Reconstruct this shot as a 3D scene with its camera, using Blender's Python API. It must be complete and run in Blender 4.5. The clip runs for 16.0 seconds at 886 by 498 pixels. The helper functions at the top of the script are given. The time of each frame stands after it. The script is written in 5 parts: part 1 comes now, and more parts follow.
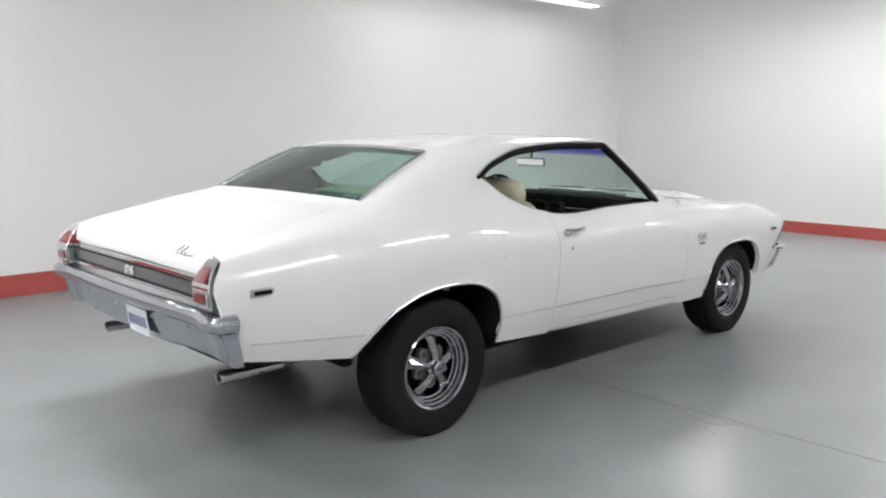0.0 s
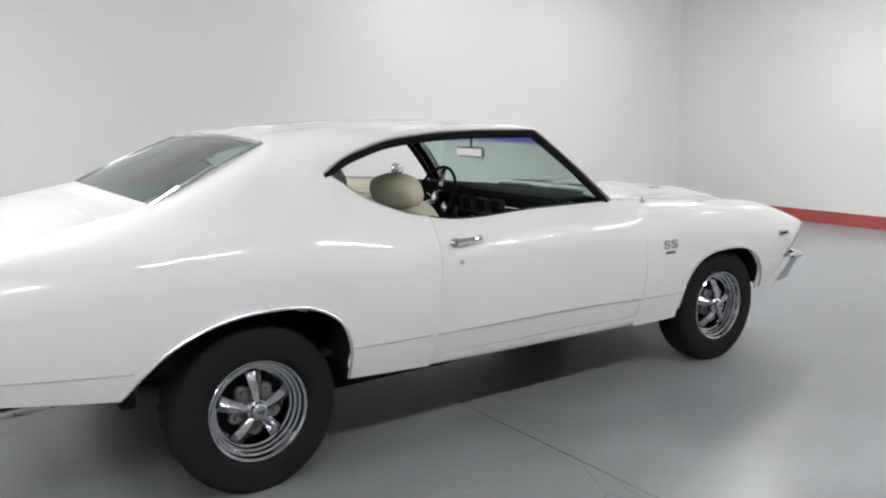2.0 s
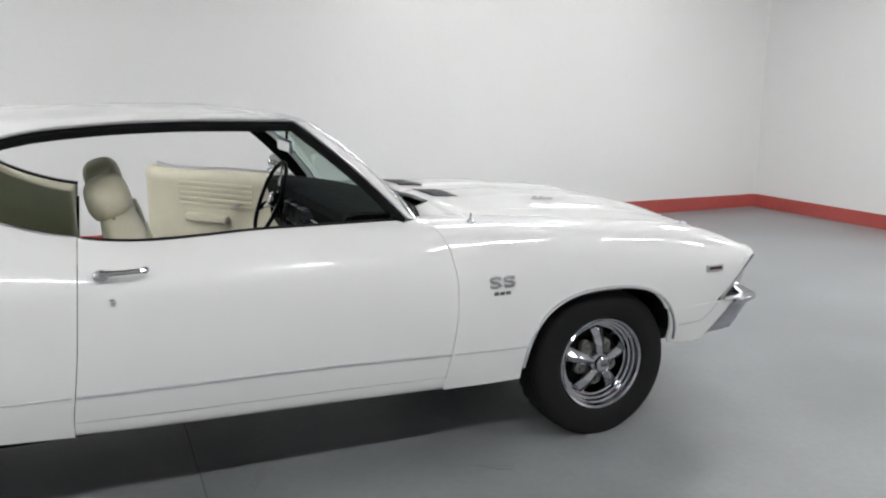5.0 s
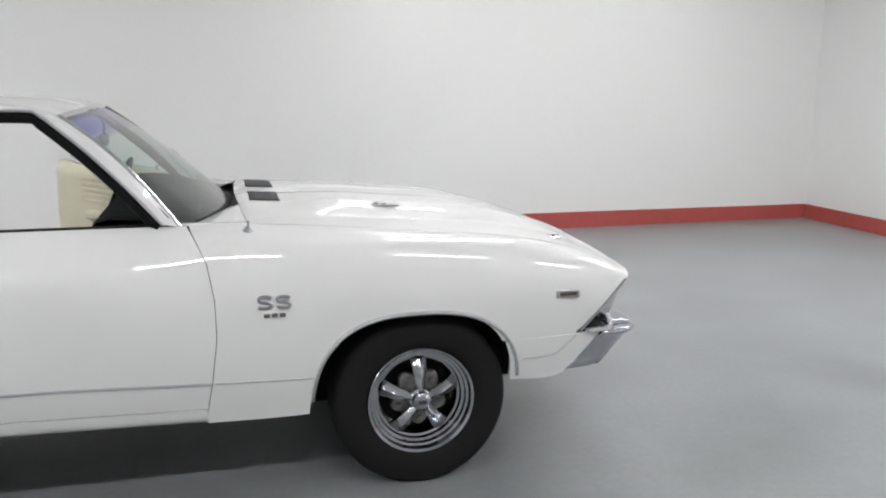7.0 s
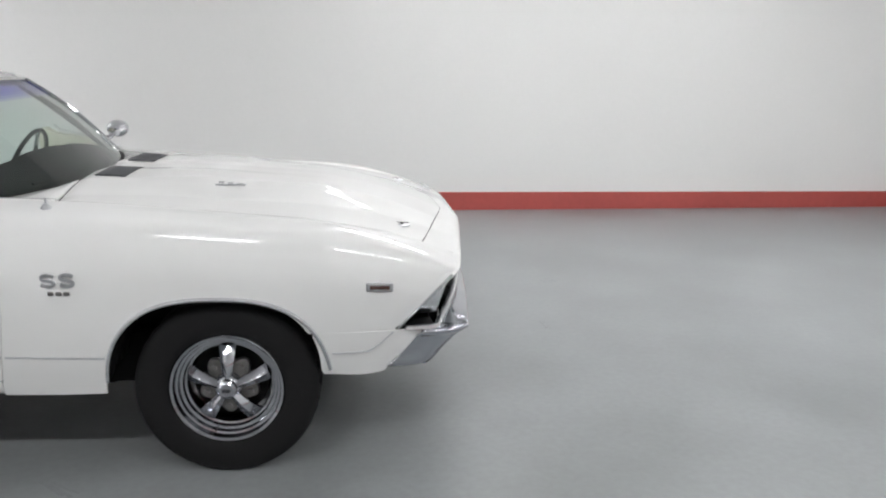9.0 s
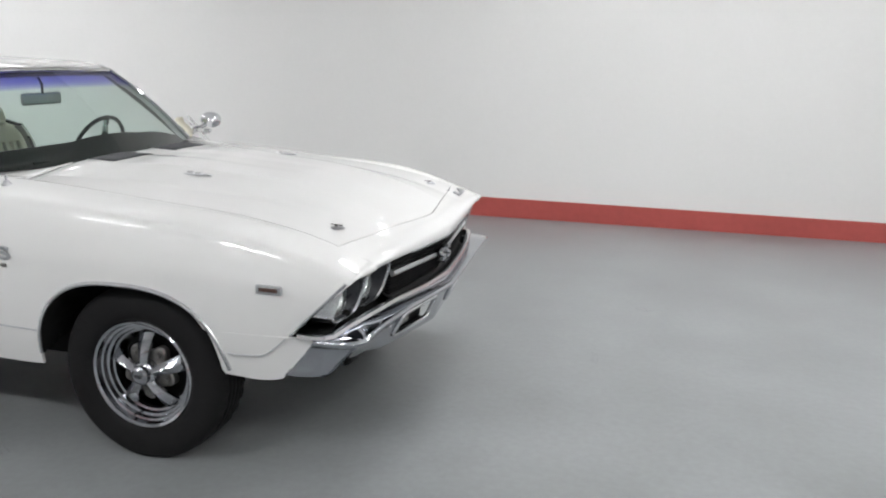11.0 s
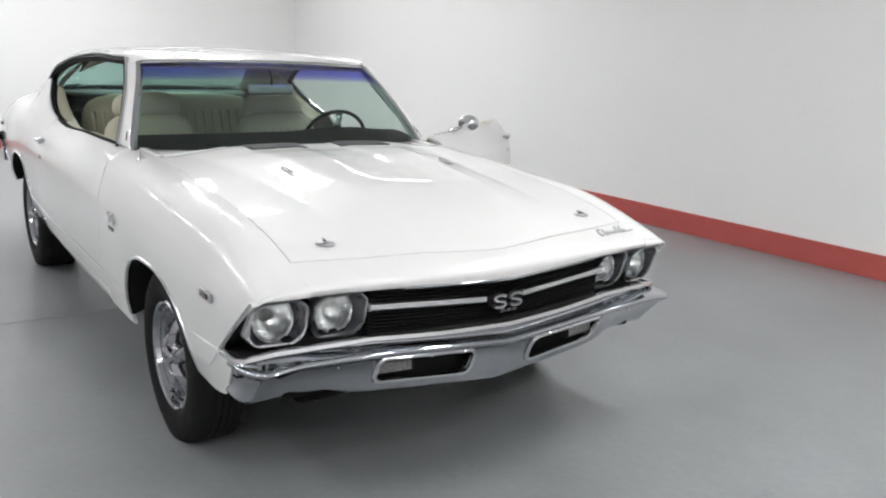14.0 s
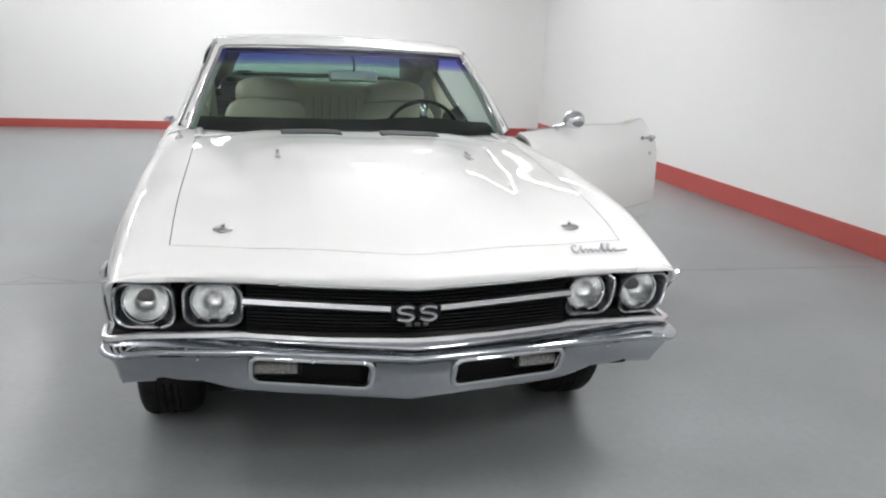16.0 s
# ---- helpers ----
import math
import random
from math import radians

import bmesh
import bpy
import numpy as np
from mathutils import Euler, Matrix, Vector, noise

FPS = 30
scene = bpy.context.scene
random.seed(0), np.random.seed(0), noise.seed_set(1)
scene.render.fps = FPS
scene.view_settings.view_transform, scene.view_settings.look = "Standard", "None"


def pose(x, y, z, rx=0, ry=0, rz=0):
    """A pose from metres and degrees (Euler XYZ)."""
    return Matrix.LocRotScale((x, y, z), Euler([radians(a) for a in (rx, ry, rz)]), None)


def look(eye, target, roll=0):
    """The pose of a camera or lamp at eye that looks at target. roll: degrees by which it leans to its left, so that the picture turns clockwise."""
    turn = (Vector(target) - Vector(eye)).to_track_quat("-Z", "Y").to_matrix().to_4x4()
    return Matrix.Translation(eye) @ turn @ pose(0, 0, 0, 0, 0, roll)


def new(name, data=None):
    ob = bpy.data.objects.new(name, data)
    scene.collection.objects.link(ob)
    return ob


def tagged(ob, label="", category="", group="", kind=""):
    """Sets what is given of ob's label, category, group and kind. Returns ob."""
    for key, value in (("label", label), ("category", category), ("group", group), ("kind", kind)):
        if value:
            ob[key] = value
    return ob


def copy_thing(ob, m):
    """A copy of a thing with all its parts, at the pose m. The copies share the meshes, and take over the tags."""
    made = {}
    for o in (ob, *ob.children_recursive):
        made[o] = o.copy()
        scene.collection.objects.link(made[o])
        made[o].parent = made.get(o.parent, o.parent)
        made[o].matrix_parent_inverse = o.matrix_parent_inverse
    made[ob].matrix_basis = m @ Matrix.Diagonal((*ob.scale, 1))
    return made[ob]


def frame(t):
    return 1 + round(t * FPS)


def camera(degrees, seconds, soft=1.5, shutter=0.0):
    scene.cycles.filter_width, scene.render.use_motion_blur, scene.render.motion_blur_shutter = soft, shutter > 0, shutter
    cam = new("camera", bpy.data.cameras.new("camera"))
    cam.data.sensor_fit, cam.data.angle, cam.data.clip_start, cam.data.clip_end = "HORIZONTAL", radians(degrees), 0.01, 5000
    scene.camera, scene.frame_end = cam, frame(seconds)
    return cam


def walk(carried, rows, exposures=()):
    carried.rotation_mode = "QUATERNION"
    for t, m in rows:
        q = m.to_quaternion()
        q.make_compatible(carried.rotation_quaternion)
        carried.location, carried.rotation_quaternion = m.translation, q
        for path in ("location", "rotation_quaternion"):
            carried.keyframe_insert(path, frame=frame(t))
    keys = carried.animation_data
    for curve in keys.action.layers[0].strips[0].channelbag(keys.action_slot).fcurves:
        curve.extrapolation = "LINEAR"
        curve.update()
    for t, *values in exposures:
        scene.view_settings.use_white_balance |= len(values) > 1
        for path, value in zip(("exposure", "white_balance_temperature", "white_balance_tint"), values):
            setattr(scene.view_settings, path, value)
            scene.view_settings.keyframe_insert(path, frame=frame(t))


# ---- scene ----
cam = camera(57.1, 16.0, soft=2.1)
PATH = [
    (0, (-3.965, -3.594, 1.475), (-2.611, -2.153, 1.172), -0.1),
    (0.5, (-3.592, -3.685, 1.461), (-2.315, -2.174, 1.166), -0.2),
    (1, (-3.257, -3.674, 1.467), (-2.023, -2.131, 1.157), 0.0),
    (1.5, (-2.928, -3.609, 1.476), (-1.718, -2.051, 1.143), 0.0),
    (2, (-2.553, -3.705, 1.477), (-1.42, -2.093, 1.134), -0.6),
    (2.5, (-2.217, -3.733, 1.471), (-1.142, -2.081, 1.127), -0.6),
    (3, (-1.884, -3.726, 1.511), (-0.866, -2.042, 1.153), -0.3),
    (3.5, (-1.497, -3.767, 1.506), (-0.566, -2.033, 1.152), -0.8),
    (6, (0.126, -3.541, 1.496), (0.764, -1.694, 1.073), 0.2),
    (6.5, (0.494, -3.599, 1.486), (1.031, -1.716, 1.078), -0.2),
    (7, (0.747, -3.575, 1.465), (1.271, -1.688, 1.065), 0.4),
    (7.5, (1.064, -3.599, 1.496), (1.508, -1.695, 1.073), 0.9),
    (8, (1.406, -3.651, 1.483), (1.728, -1.724, 1.054), 0.5),
    (8.5, (1.696, -3.632, 1.496), (1.929, -1.7, 1.036), 0.4),
    (9, (1.995, -3.585, 1.506), (2.138, -1.649, 1.027), 0.5),
    (9.5, (2.343, -3.539, 1.48), (2.343, -1.593, 1.017), 0.5),
    (12, (3.659, -2.742, 1.458), (2.734, -1.032, 0.989), 1.4),
    (12.5, (3.844, -2.5, 1.463), (2.733, -0.902, 1.003), 1.7),
    (13, (4.047, -2.222, 1.451), (2.741, -0.775, 1.001), 1.6),
    (13.5, (4.165, -1.941, 1.432), (2.707, -0.648, 0.979), 1.9),
    (14, (4.296, -1.663, 1.437), (2.712, -0.535, 0.969), 2.2),
    (14.5, (4.427, -1.369, 1.417), (2.739, -0.402, 0.952), 2.4),
    (15, (4.485, -1.074, 1.408), (2.722, -0.258, 0.936), 2.7),
    (15.5, (4.516, -0.763, 1.444), (2.688, -0.126, 0.941), 2.7),
    (16, (4.519, -0.433, 1.423), (2.634, 0.014, 0.925), 2.6),
]
walk(cam, [(t, look(eye, target, roll)) for t, eye, target, roll in PATH])

# ------------------------------------------------------------------ world and light
world = bpy.data.worlds.new("world")
scene.world = world
world.use_nodes = True
world.node_tree.nodes["Background"].inputs[0].default_value = (0.8, 0.85, 0.9, 1)
world.node_tree.nodes["Background"].inputs[1].default_value = 0.05
LAMP_STRENGTH = 69.0
scene.view_settings.exposure = 0.0

# ------------------------------------------------------------------ small helpers


def spline(xs, ys):
    """A smooth curve through knots."""
    xs, ys = np.array(xs, float), np.array(ys, float)
    h, d = np.diff(xs), np.diff(ys) / np.diff(xs)
    m = np.empty(len(xs))
    m[0], m[-1] = d[0], d[-1]
    m[1:-1] = (d[:-1] * h[1:] + d[1:] * h[:-1]) / (h[:-1] + h[1:])

    def f(x):
        x = np.clip(x, xs[0], xs[-1])
        i = np.clip(np.searchsorted(xs, x) - 1, 0, len(xs) - 2)
        t = (x - xs[i]) / h[i]
        return ((2 * t**3 - 3 * t**2 + 1) * ys[i] + (t**3 - 2 * t**2 + t) * h[i] * m[i]
                + (-2 * t**3 + 3 * t**2) * ys[i + 1] + (t**3 - t**2) * h[i] * m[i + 1])

    return f


def line(*rows):
    """A feature line along the car: rows of x, half width, height. Gives (half width, height) at x."""
    xs, ws, zs = zip(*rows)
    fw, fz = spline(xs, ws), spline(xs, zs)
    return lambda x: np.array([float(fw(x)), float(fz(x))])


def through_points(pts, n=8):
    """A smooth polyline through points, n steps a segment (centripetal)."""
    p = [np.array(v, float) for v in pts]
    p = [2 * p[0] - p[1]] + p + [2 * p[-1] - p[-2]]
    out = []
    for i in range(1, len(p) - 2):
        a, b, c, d = p[i - 1:i + 3]
        t1 = max(np.linalg.norm(b - a), 1e-6) ** 0.5
        t2 = t1 + max(np.linalg.norm(c - b), 1e-6) ** 0.5
        t3 = t2 + max(np.linalg.norm(d - c), 1e-6) ** 0.5
        for k in range(n):
            t = t1 + (t2 - t1) * k / n
            a1, a2, a3 = a + (b - a) * t / t1, b + (c - b) * (t - t1) / (t2 - t1), c + (d - c) * (t - t2) / (t3 - t2)
            b1, b2 = a1 + (a2 - a1) * t / t2, a2 + (a3 - a2) * (t - t1) / (t3 - t1)
            out.append(b1 + (b2 - b1) * (t - t1) / (t2 - t1))
    out.append(p[-2])
    return np.array(out)


def resample(poly, n):
    """n + 1 points at even steps along a polyline."""
    poly = np.array(poly, float)
    s = np.r_[0, np.cumsum(np.linalg.norm(np.diff(poly, axis=0), axis=1))]
    q = np.linspace(0, s[-1], n + 1)
    return np.stack([np.interp(q, s, poly[:, k]) for k in range(poly.shape[1])], 1)


def part(name, bm, material, parent=None, label="", smooth=40, bevel=0.0, thick=0.0, segments=2):
    """Links a bmesh as one mesh object under a thing or a part."""
    mesh = bpy.data.meshes.new(name)
    bm.to_mesh(mesh)
    bm.free()
    for m in material if isinstance(material, (list, tuple)) else [material]:
        mesh.materials.append(m)
    if smooth:
        for f in mesh.polygons:
            f.use_smooth = True
        mesh.set_sharp_from_angle(angle=radians(smooth))
    ob = new(name, mesh)
    ob.parent = parent
    if label:
        ob["label"] = label
    if thick:
        s = ob.modifiers.new("thick", "SOLIDIFY")
        s.thickness, s.offset = abs(thick), -1 if thick > 0 else 1
        if name in ("body_shell", "boot_lid", "fender", "hood", "header_panel", "fender_lip", "door", "rocker_panel", "tail_panel"):
            ob.modifiers.new("crisp", "EDGE_SPLIT").split_angle = radians(50)
    if bevel:
        b = ob.modifiers.new("bevel", "BEVEL")
        b.width, b.segments, b.limit_method, b.angle_limit = bevel, segments, "ANGLE", radians(35)
    return ob


def empty(name, place=(0, 0, 0)):
    ob = new(name)
    ob.location = place
    ob.empty_display_size = 0.2
    return ob


def grid(bm, rows, flip=False, close=False):
    """Faces between rows of points of one length."""
    vs = [[bm.verts.new(p) for p in row] for row in rows]
    for a, b in zip(vs, vs[1:]):
        n = len(a)
        for i in range(n if close else n - 1):
            q = (a[i], a[(i + 1) % n], b[(i + 1) % n], b[i])
            try:
                bm.faces.new(q[::-1] if flip else q)
            except ValueError:
                pass
    return vs


def box(bm, c, s, m=None):
    """A box by centre and size."""
    vs = bmesh.ops.create_cube(bm, size=1)["verts"]
    for v in vs:
        p = Vector((v.co.x * s[0] + c[0], v.co.y * s[1] + c[1], v.co.z * s[2] + c[2]))
        v.co = m @ p if m else p
    return vs


def tube(bm, path, r, n=8, squash=1.0, closed=False):
    """A round bar along a path; r is one radius or one for each point."""
    path = [Vector(p) for p in path]
    rs = r if isinstance(r, (list, tuple, np.ndarray)) else [r] * len(path)
    rows, up = [], None
    for i, p in enumerate(path):
        a, b = (path[i - 1], path[(i + 1) % len(path)]) if closed else (path[max(i - 1, 0)], path[min(i + 1, len(path) - 1)])
        d = (b - a).normalized()
        if up is None:
            up = d.orthogonal().normalized() if abs(d.z) > 0.9 else Vector((0, 0, 1))
        u = (up - d * up.dot(d)).normalized()
        up = u
        v = d.cross(u)
        rows.append([p + u * (rs[i] * math.cos(k * 2 * math.pi / n)) * squash + v * (rs[i] * math.sin(k * 2 * math.pi / n)) for k in range(n)])
    vs = grid(bm, rows + [rows[0]] if closed else rows, close=True)
    if not closed:
        bm.faces.new(vs[0][::-1])
        bm.faces.new(vs[-1])
    bmesh.ops.recalc_face_normals(bm, faces=bm.faces)


def ribbon(bm, path, normals, width, height):
    """A raised strip along a path: across = normal x direction, flat with rounded edges."""
    rows = []
    for i, p in enumerate(path):
        p, n = Vector(p), Vector(normals[i]).normalized()
        d = (Vector(path[min(i + 1, len(path) - 1)]) - Vector(path[max(i - 1, 0)])).normalized()
        a = n.cross(d).normalized()
        prof = [(-0.5, -0.3), (-0.5, 0.5), (-0.3, 1), (0.3, 1), (0.5, 0.5), (0.5, -0.3)]
        rows.append([p + a * (u * width) + n * (h * height) for u, h in prof])
    vs = grid(bm, rows, close=True)
    bm.faces.new(vs[0][::-1])
    bm.faces.new(vs[-1])
    bmesh.ops.recalc_face_normals(bm, faces=bm.faces)


def lathe(bm, prof, n=48, axis="y", c=(0, 0, 0)):
    """A turned body: prof is rows of (radius, along the axis)."""
    rows = []
    for r, h in prof:
        ring = []
        for k in range(n):
            a = 2 * math.pi * k / n
            u, v = r * math.cos(a), r * math.sin(a)
            p = {"y": (u, h, v), "z": (u, v, h), "x": (h, u, v)}[axis]
            ring.append((p[0] + c[0], p[1] + c[1], p[2] + c[2]))
        rows.append(ring)
    grid(bm, rows, close=True)
    bmesh.ops.remove_doubles(bm, verts=bm.verts, dist=1e-5)
    bmesh.ops.recalc_face_normals(bm, faces=bm.faces)


# ------------------------------------------------------------------ materials


def material(name, colour, rough=0.5, metal=0.0, coat=0.0, grain=0.0, grain_scale=40.0, stain=0.0, stain_scale=2.0, bump=0.0, bump_scale=200.0, specular=0.5):
    m = bpy.data.materials.new(name)
    m.use_nodes = True
    nt = m.node_tree
    b = nt.nodes["Principled BSDF"]
    b.inputs["Base Color"].default_value = (*colour, 1)
    b.inputs["Roughness"].default_value = rough
    b.inputs["Metallic"].default_value = metal
    b.inputs["Coat Weight"].default_value = coat
    b.inputs["Coat Roughness"].default_value = 0.02 if "car paint" in name else (0.2 if "epoxy" in name else 0.03)
    b.inputs["Specular IOR Level"].default_value = specular
    co = nt.nodes.new("ShaderNodeTexCoord").outputs["Object"]
    if grain or stain:
        value = None
        for amount, scale, detail in ((grain, grain_scale, 3), (stain, stain_scale, 6)):
            if not amount:
                continue
            n = nt.nodes.new("ShaderNodeTexNoise")
            n.inputs["Scale"].default_value, n.inputs["Detail"].default_value = scale, detail
            nt.links.new(co, n.inputs["Vector"])
            r = nt.nodes.new("ShaderNodeMapRange")
            r.inputs["From Min"].default_value, r.inputs["From Max"].default_value = 0.3, 0.7
            r.inputs["To Min"].default_value, r.inputs["To Max"].default_value = 1 - amount, 1 + amount
            nt.links.new(n.outputs["Fac"], r.inputs["Value"])
            if value is None:
                value = r.outputs[0]
            else:
                mu = nt.nodes.new("ShaderNodeMath")
                mu.operation = "MULTIPLY"
                nt.links.new(value, mu.inputs[0])
                nt.links.new(r.outputs[0], mu.inputs[1])
                value = mu.outputs[0]
        mix = nt.nodes.new("ShaderNodeVectorMath")
        mix.operation = "SCALE"
        mix.inputs[0].default_value = colour
        nt.links.new(value, mix.inputs["Scale"])
        nt.links.new(mix.outputs[0], b.inputs["Base Color"])
        ro = nt.nodes.new("ShaderNodeMath")
        ro.operation = "MULTIPLY"
        ro.inputs[1].default_value = rough
        nt.links.new(value, ro.inputs[0])
        nt.links.new(ro.outputs[0], b.inputs["Roughness"])
    if bump:
        n = nt.nodes.new("ShaderNodeTexNoise")
        n.inputs["Scale"].default_value, n.inputs["Detail"].default_value = bump_scale, 3
        nt.links.new(co, n.inputs["Vector"])
        bp = nt.nodes.new("ShaderNodeBump")
        bp.inputs["Strength"].default_value, bp.inputs["Distance"].default_value = bump, 0.002
        nt.links.new(n.outputs["Fac"], bp.inputs["Height"])
        nt.links.new(bp.outputs[0], b.inputs["Normal"])
    return m


def glowing(name, colour, strength):
    m = bpy.data.materials.new(name)
    m.use_nodes = True
    b = m.node_tree.nodes["Principled BSDF"]
    b.inputs["Emission Color"].default_value = (*colour, 1)
    b.inputs["Emission Strength"].default_value = strength
    return m


def glass(name, tint, rough=0.0, gloss=1.4):
    """Thin tinted glass: mostly see-through, with the mirror gloss of its two faces."""
    m = bpy.data.materials.new(name)
    m.use_nodes = True
    nt = m.node_tree
    nt.nodes.remove(nt.nodes["Principled BSDF"])
    t, g, mix = (nt.nodes.new("ShaderNode" + k) for k in ("BsdfTransparent", "BsdfGlossy", "MixShader"))
    t.inputs[0].default_value = (*tint, 1)
    g.inputs["Roughness"].default_value = rough
    g.inputs[0].default_value = (1, 1, 1, 1)
    f = nt.nodes.new("ShaderNodeLayerWeight")
    f.inputs["Blend"].default_value = 0.5
    po, mu = nt.nodes.new("ShaderNodeMath"), nt.nodes.new("ShaderNodeMath")
    po.operation, mu.operation, mu.use_clamp = "POWER", "MULTIPLY_ADD", True
    po.inputs[1].default_value = 4.0
    mu.inputs[1].default_value, mu.inputs[2].default_value = 0.85, 0.04 * gloss
    nt.links.new(f.outputs["Facing"], po.inputs[0])
    nt.links.new(po.outputs[0], mu.inputs[0])
    nt.links.new(mu.outputs[0], mix.inputs[0])
    nt.links.new(t.outputs[0], mix.inputs[1])
    nt.links.new(g.outputs[0], mix.inputs[2])
    nt.links.new(mix.outputs[0], nt.nodes["Material Output"].inputs[0])
    return m


PAINT = material("white car paint", (0.82, 0.82, 0.81), 0.5, coat=1.0, stain=0.012, stain_scale=1.5, specular=0.5)
CHROME = material("chrome", (0.66, 0.67, 0.69), 0.06, metal=1.0, stain=0.06, stain_scale=9)
WHEEL_CHROME = material("polished wheel alloy", (0.44, 0.45, 0.48), 0.13, metal=1.0, grain=0.08, grain_scale=90, stain=0.12, stain_scale=14)
BUMPER = material("aged chrome", (0.46, 0.475, 0.51), 0.06, metal=1.0, stain=0.04, stain_scale=5)
BRUSHED = material("brushed trim", (0.55, 0.56, 0.58), 0.3, metal=1.0, grain=0.05, grain_scale=120)
RUBBER = material("tyre rubber", (0.014, 0.014, 0.0145), 0.8, specular=0.15, grain=0.15, grain_scale=60, stain=0.2, stain_scale=5, bump=0.25, bump_scale=300)
BLACK = material("black trim", (0.007, 0.007, 0.0075), 0.55, grain=0.1, specular=0.12)
DARK = material("dark underbody", (0.010, 0.010, 0.010), 0.9, specular=0.1, grain=0.25, grain_scale=25, stain=0.3, stain_scale=4)
GRILLE = material("black grille plastic", (0.007, 0.007, 0.0075), 0.55, grain=0.1, specular=0.2)
CREAM = material("cream vinyl", (0.59, 0.56, 0.43), 0.45, grain=0.03, grain_scale=90, stain=0.05, stain_scale=5, bump=0.15, bump_scale=260)
DASH = material("black padded vinyl", (0.018, 0.019, 0.019), 0.75, specular=0.05, grain=0.12, bump=0.2, bump_scale=260)
HEADLINER = material("pale headliner", (0.6, 0.57, 0.5), 0.8, grain=0.04)
CARPET = material("dark carpet", (0.06, 0.05, 0.04), 0.95, grain=0.3, grain_scale=200)
RED_LENS = material("red lens", (0.20, 0.015, 0.02), 0.18, coat=0.6, grain=0.12, grain_scale=120)
AMBER = material("smoked marker lens", (0.07, 0.03, 0.02), 0.2, coat=0.5)
LENS = material("clear lamp lens", (0.17, 0.17, 0.16), 0.22, coat=0.8, grain=0.3, grain_scale=110)
SHELF = material("dark shelf vinyl", (0.10, 0.105, 0.105), 0.6, grain=0.1, grain_scale=80)
PLATE_WHITE = material("plate white", (0.72, 0.74, 0.8), 0.5, grain=0.05)
PLATE_BLUE = material("plate print", (0.16, 0.16, 0.3), 0.5)
GREY_LINE = material("silver pinstripe", (0.55, 0.56, 0.58), 0.35, metal=0.4)
STEEL = material("brake steel", (0.22, 0.215, 0.21), 0.45, metal=0.9, grain=0.15)
TAIL_PANEL = material("satin black panel", (0.04, 0.043, 0.05), 0.28, coat=0.15, grain=0.05)
REAR_BAND = material("satin grey panel", (0.10, 0.105, 0.11), 0.3, coat=0.2, grain=0.05)
LOUVRE = material("dull dark louvre", (0.075, 0.077, 0.082), 0.6, specular=0.2, grain=0.1)
GLASS = glass("tinted car glass", (0.57, 0.69, 0.64))
BACK_GLASS = glass("green back glass", (0.40, 0.62, 0.55), gloss=1.6)
HEADGLASS = glass("headlamp glass", (0.93, 0.95, 0.95), 0.02, 2.2)
BLUEBAND = [glass("blue windshield tint", tuple(np.array((.10, .11, .56)) * (1 - k) + np.array((.57, .69, .64)) * k)) for k in (0.0, 0.05, 0.15, 0.35, 0.65)]
SATIN = material("satin bright trim", (0.75, 0.76, 0.78), 0.24, metal=1.0, stain=0.03, stain_scale=6)
SCUFF = material("floor scuff", (0.222, 0.234, 0.241), 0.38, grain=0.08, grain_scale=60)
REFLECTOR = material("silvered bowl", (0.9, 0.9, 0.9), 0.22, metal=1.0)
MIRROR = material("mirror glass", (0.85, 0.86, 0.87), 0.02, metal=1.0)

WALL_PAINT = material("white wall paint", (0.765, 0.765, 0.755), 0.6, grain=0.008, grain_scale=30, stain=0.012, stain_scale=0.7, bump=0.08, bump_scale=90)
RED_PAINT = material("red base paint", (0.40, 0.075, 0.065), 0.5, grain=0.05, grain_scale=18, stain=0.06, stain_scale=1.6, bump=0.1, bump_scale=70)
CEILING_PAINT = material("grey ceiling paint", (0.58, 0.58, 0.58), 0.8, grain=0.04, stain=0.06)
FLOOR_EPOXY = material("grey epoxy floor", (0.245, 0.258, 0.263), 0.40, coat=0.15, grain=0.05, grain_scale=30, stain=0.17, stain_scale=1.2, bump=0.06, bump_scale=14)
JOINT = material("joint filler", (0.17, 0.175, 0.18), 0.8, grain=0.1)
LENS_GLOW = glowing("lit lamp lens", (0.98, 0.98, 0.99), 0.82 * LAMP_STRENGTH)
LENS_BRIGHT = glowing("new lamp lens", (0.98, 0.98, 0.99), 0.76 * LAMP_STRENGTH)
TUBE_OLD = glowing("old fluorescent tube", (0.98, 0.98, 0.99), 0.26 * LAMP_STRENGTH)
FIXTURE = material("fixture enamel", (0.8, 0.8, 0.8), 0.4)

# ------------------------------------------------------------------ the room
X0, X1, Y0, Y1, ZC = -7.8, 7.12, -7.5, 4.11, 4.2
BASE_H = 0.157
BASE_WEST = 0.12


def structure(name, bm, mat, label, smooth=0, bevel=0.0):
    return tagged(part(name, bm, mat, smooth=smooth, bevel=bevel), label, "", "", "structure")


def askew(bm, rise=0.0):
    """Turns the long wall slightly, as it stands; its painted base grows taller towards the west."""
    for v in bm.verts:
        v.co.y += .0105 * (v.co.x - X1)
        if v.co.z > .01:
            v.co.z += rise * (X1 - v.co.x)


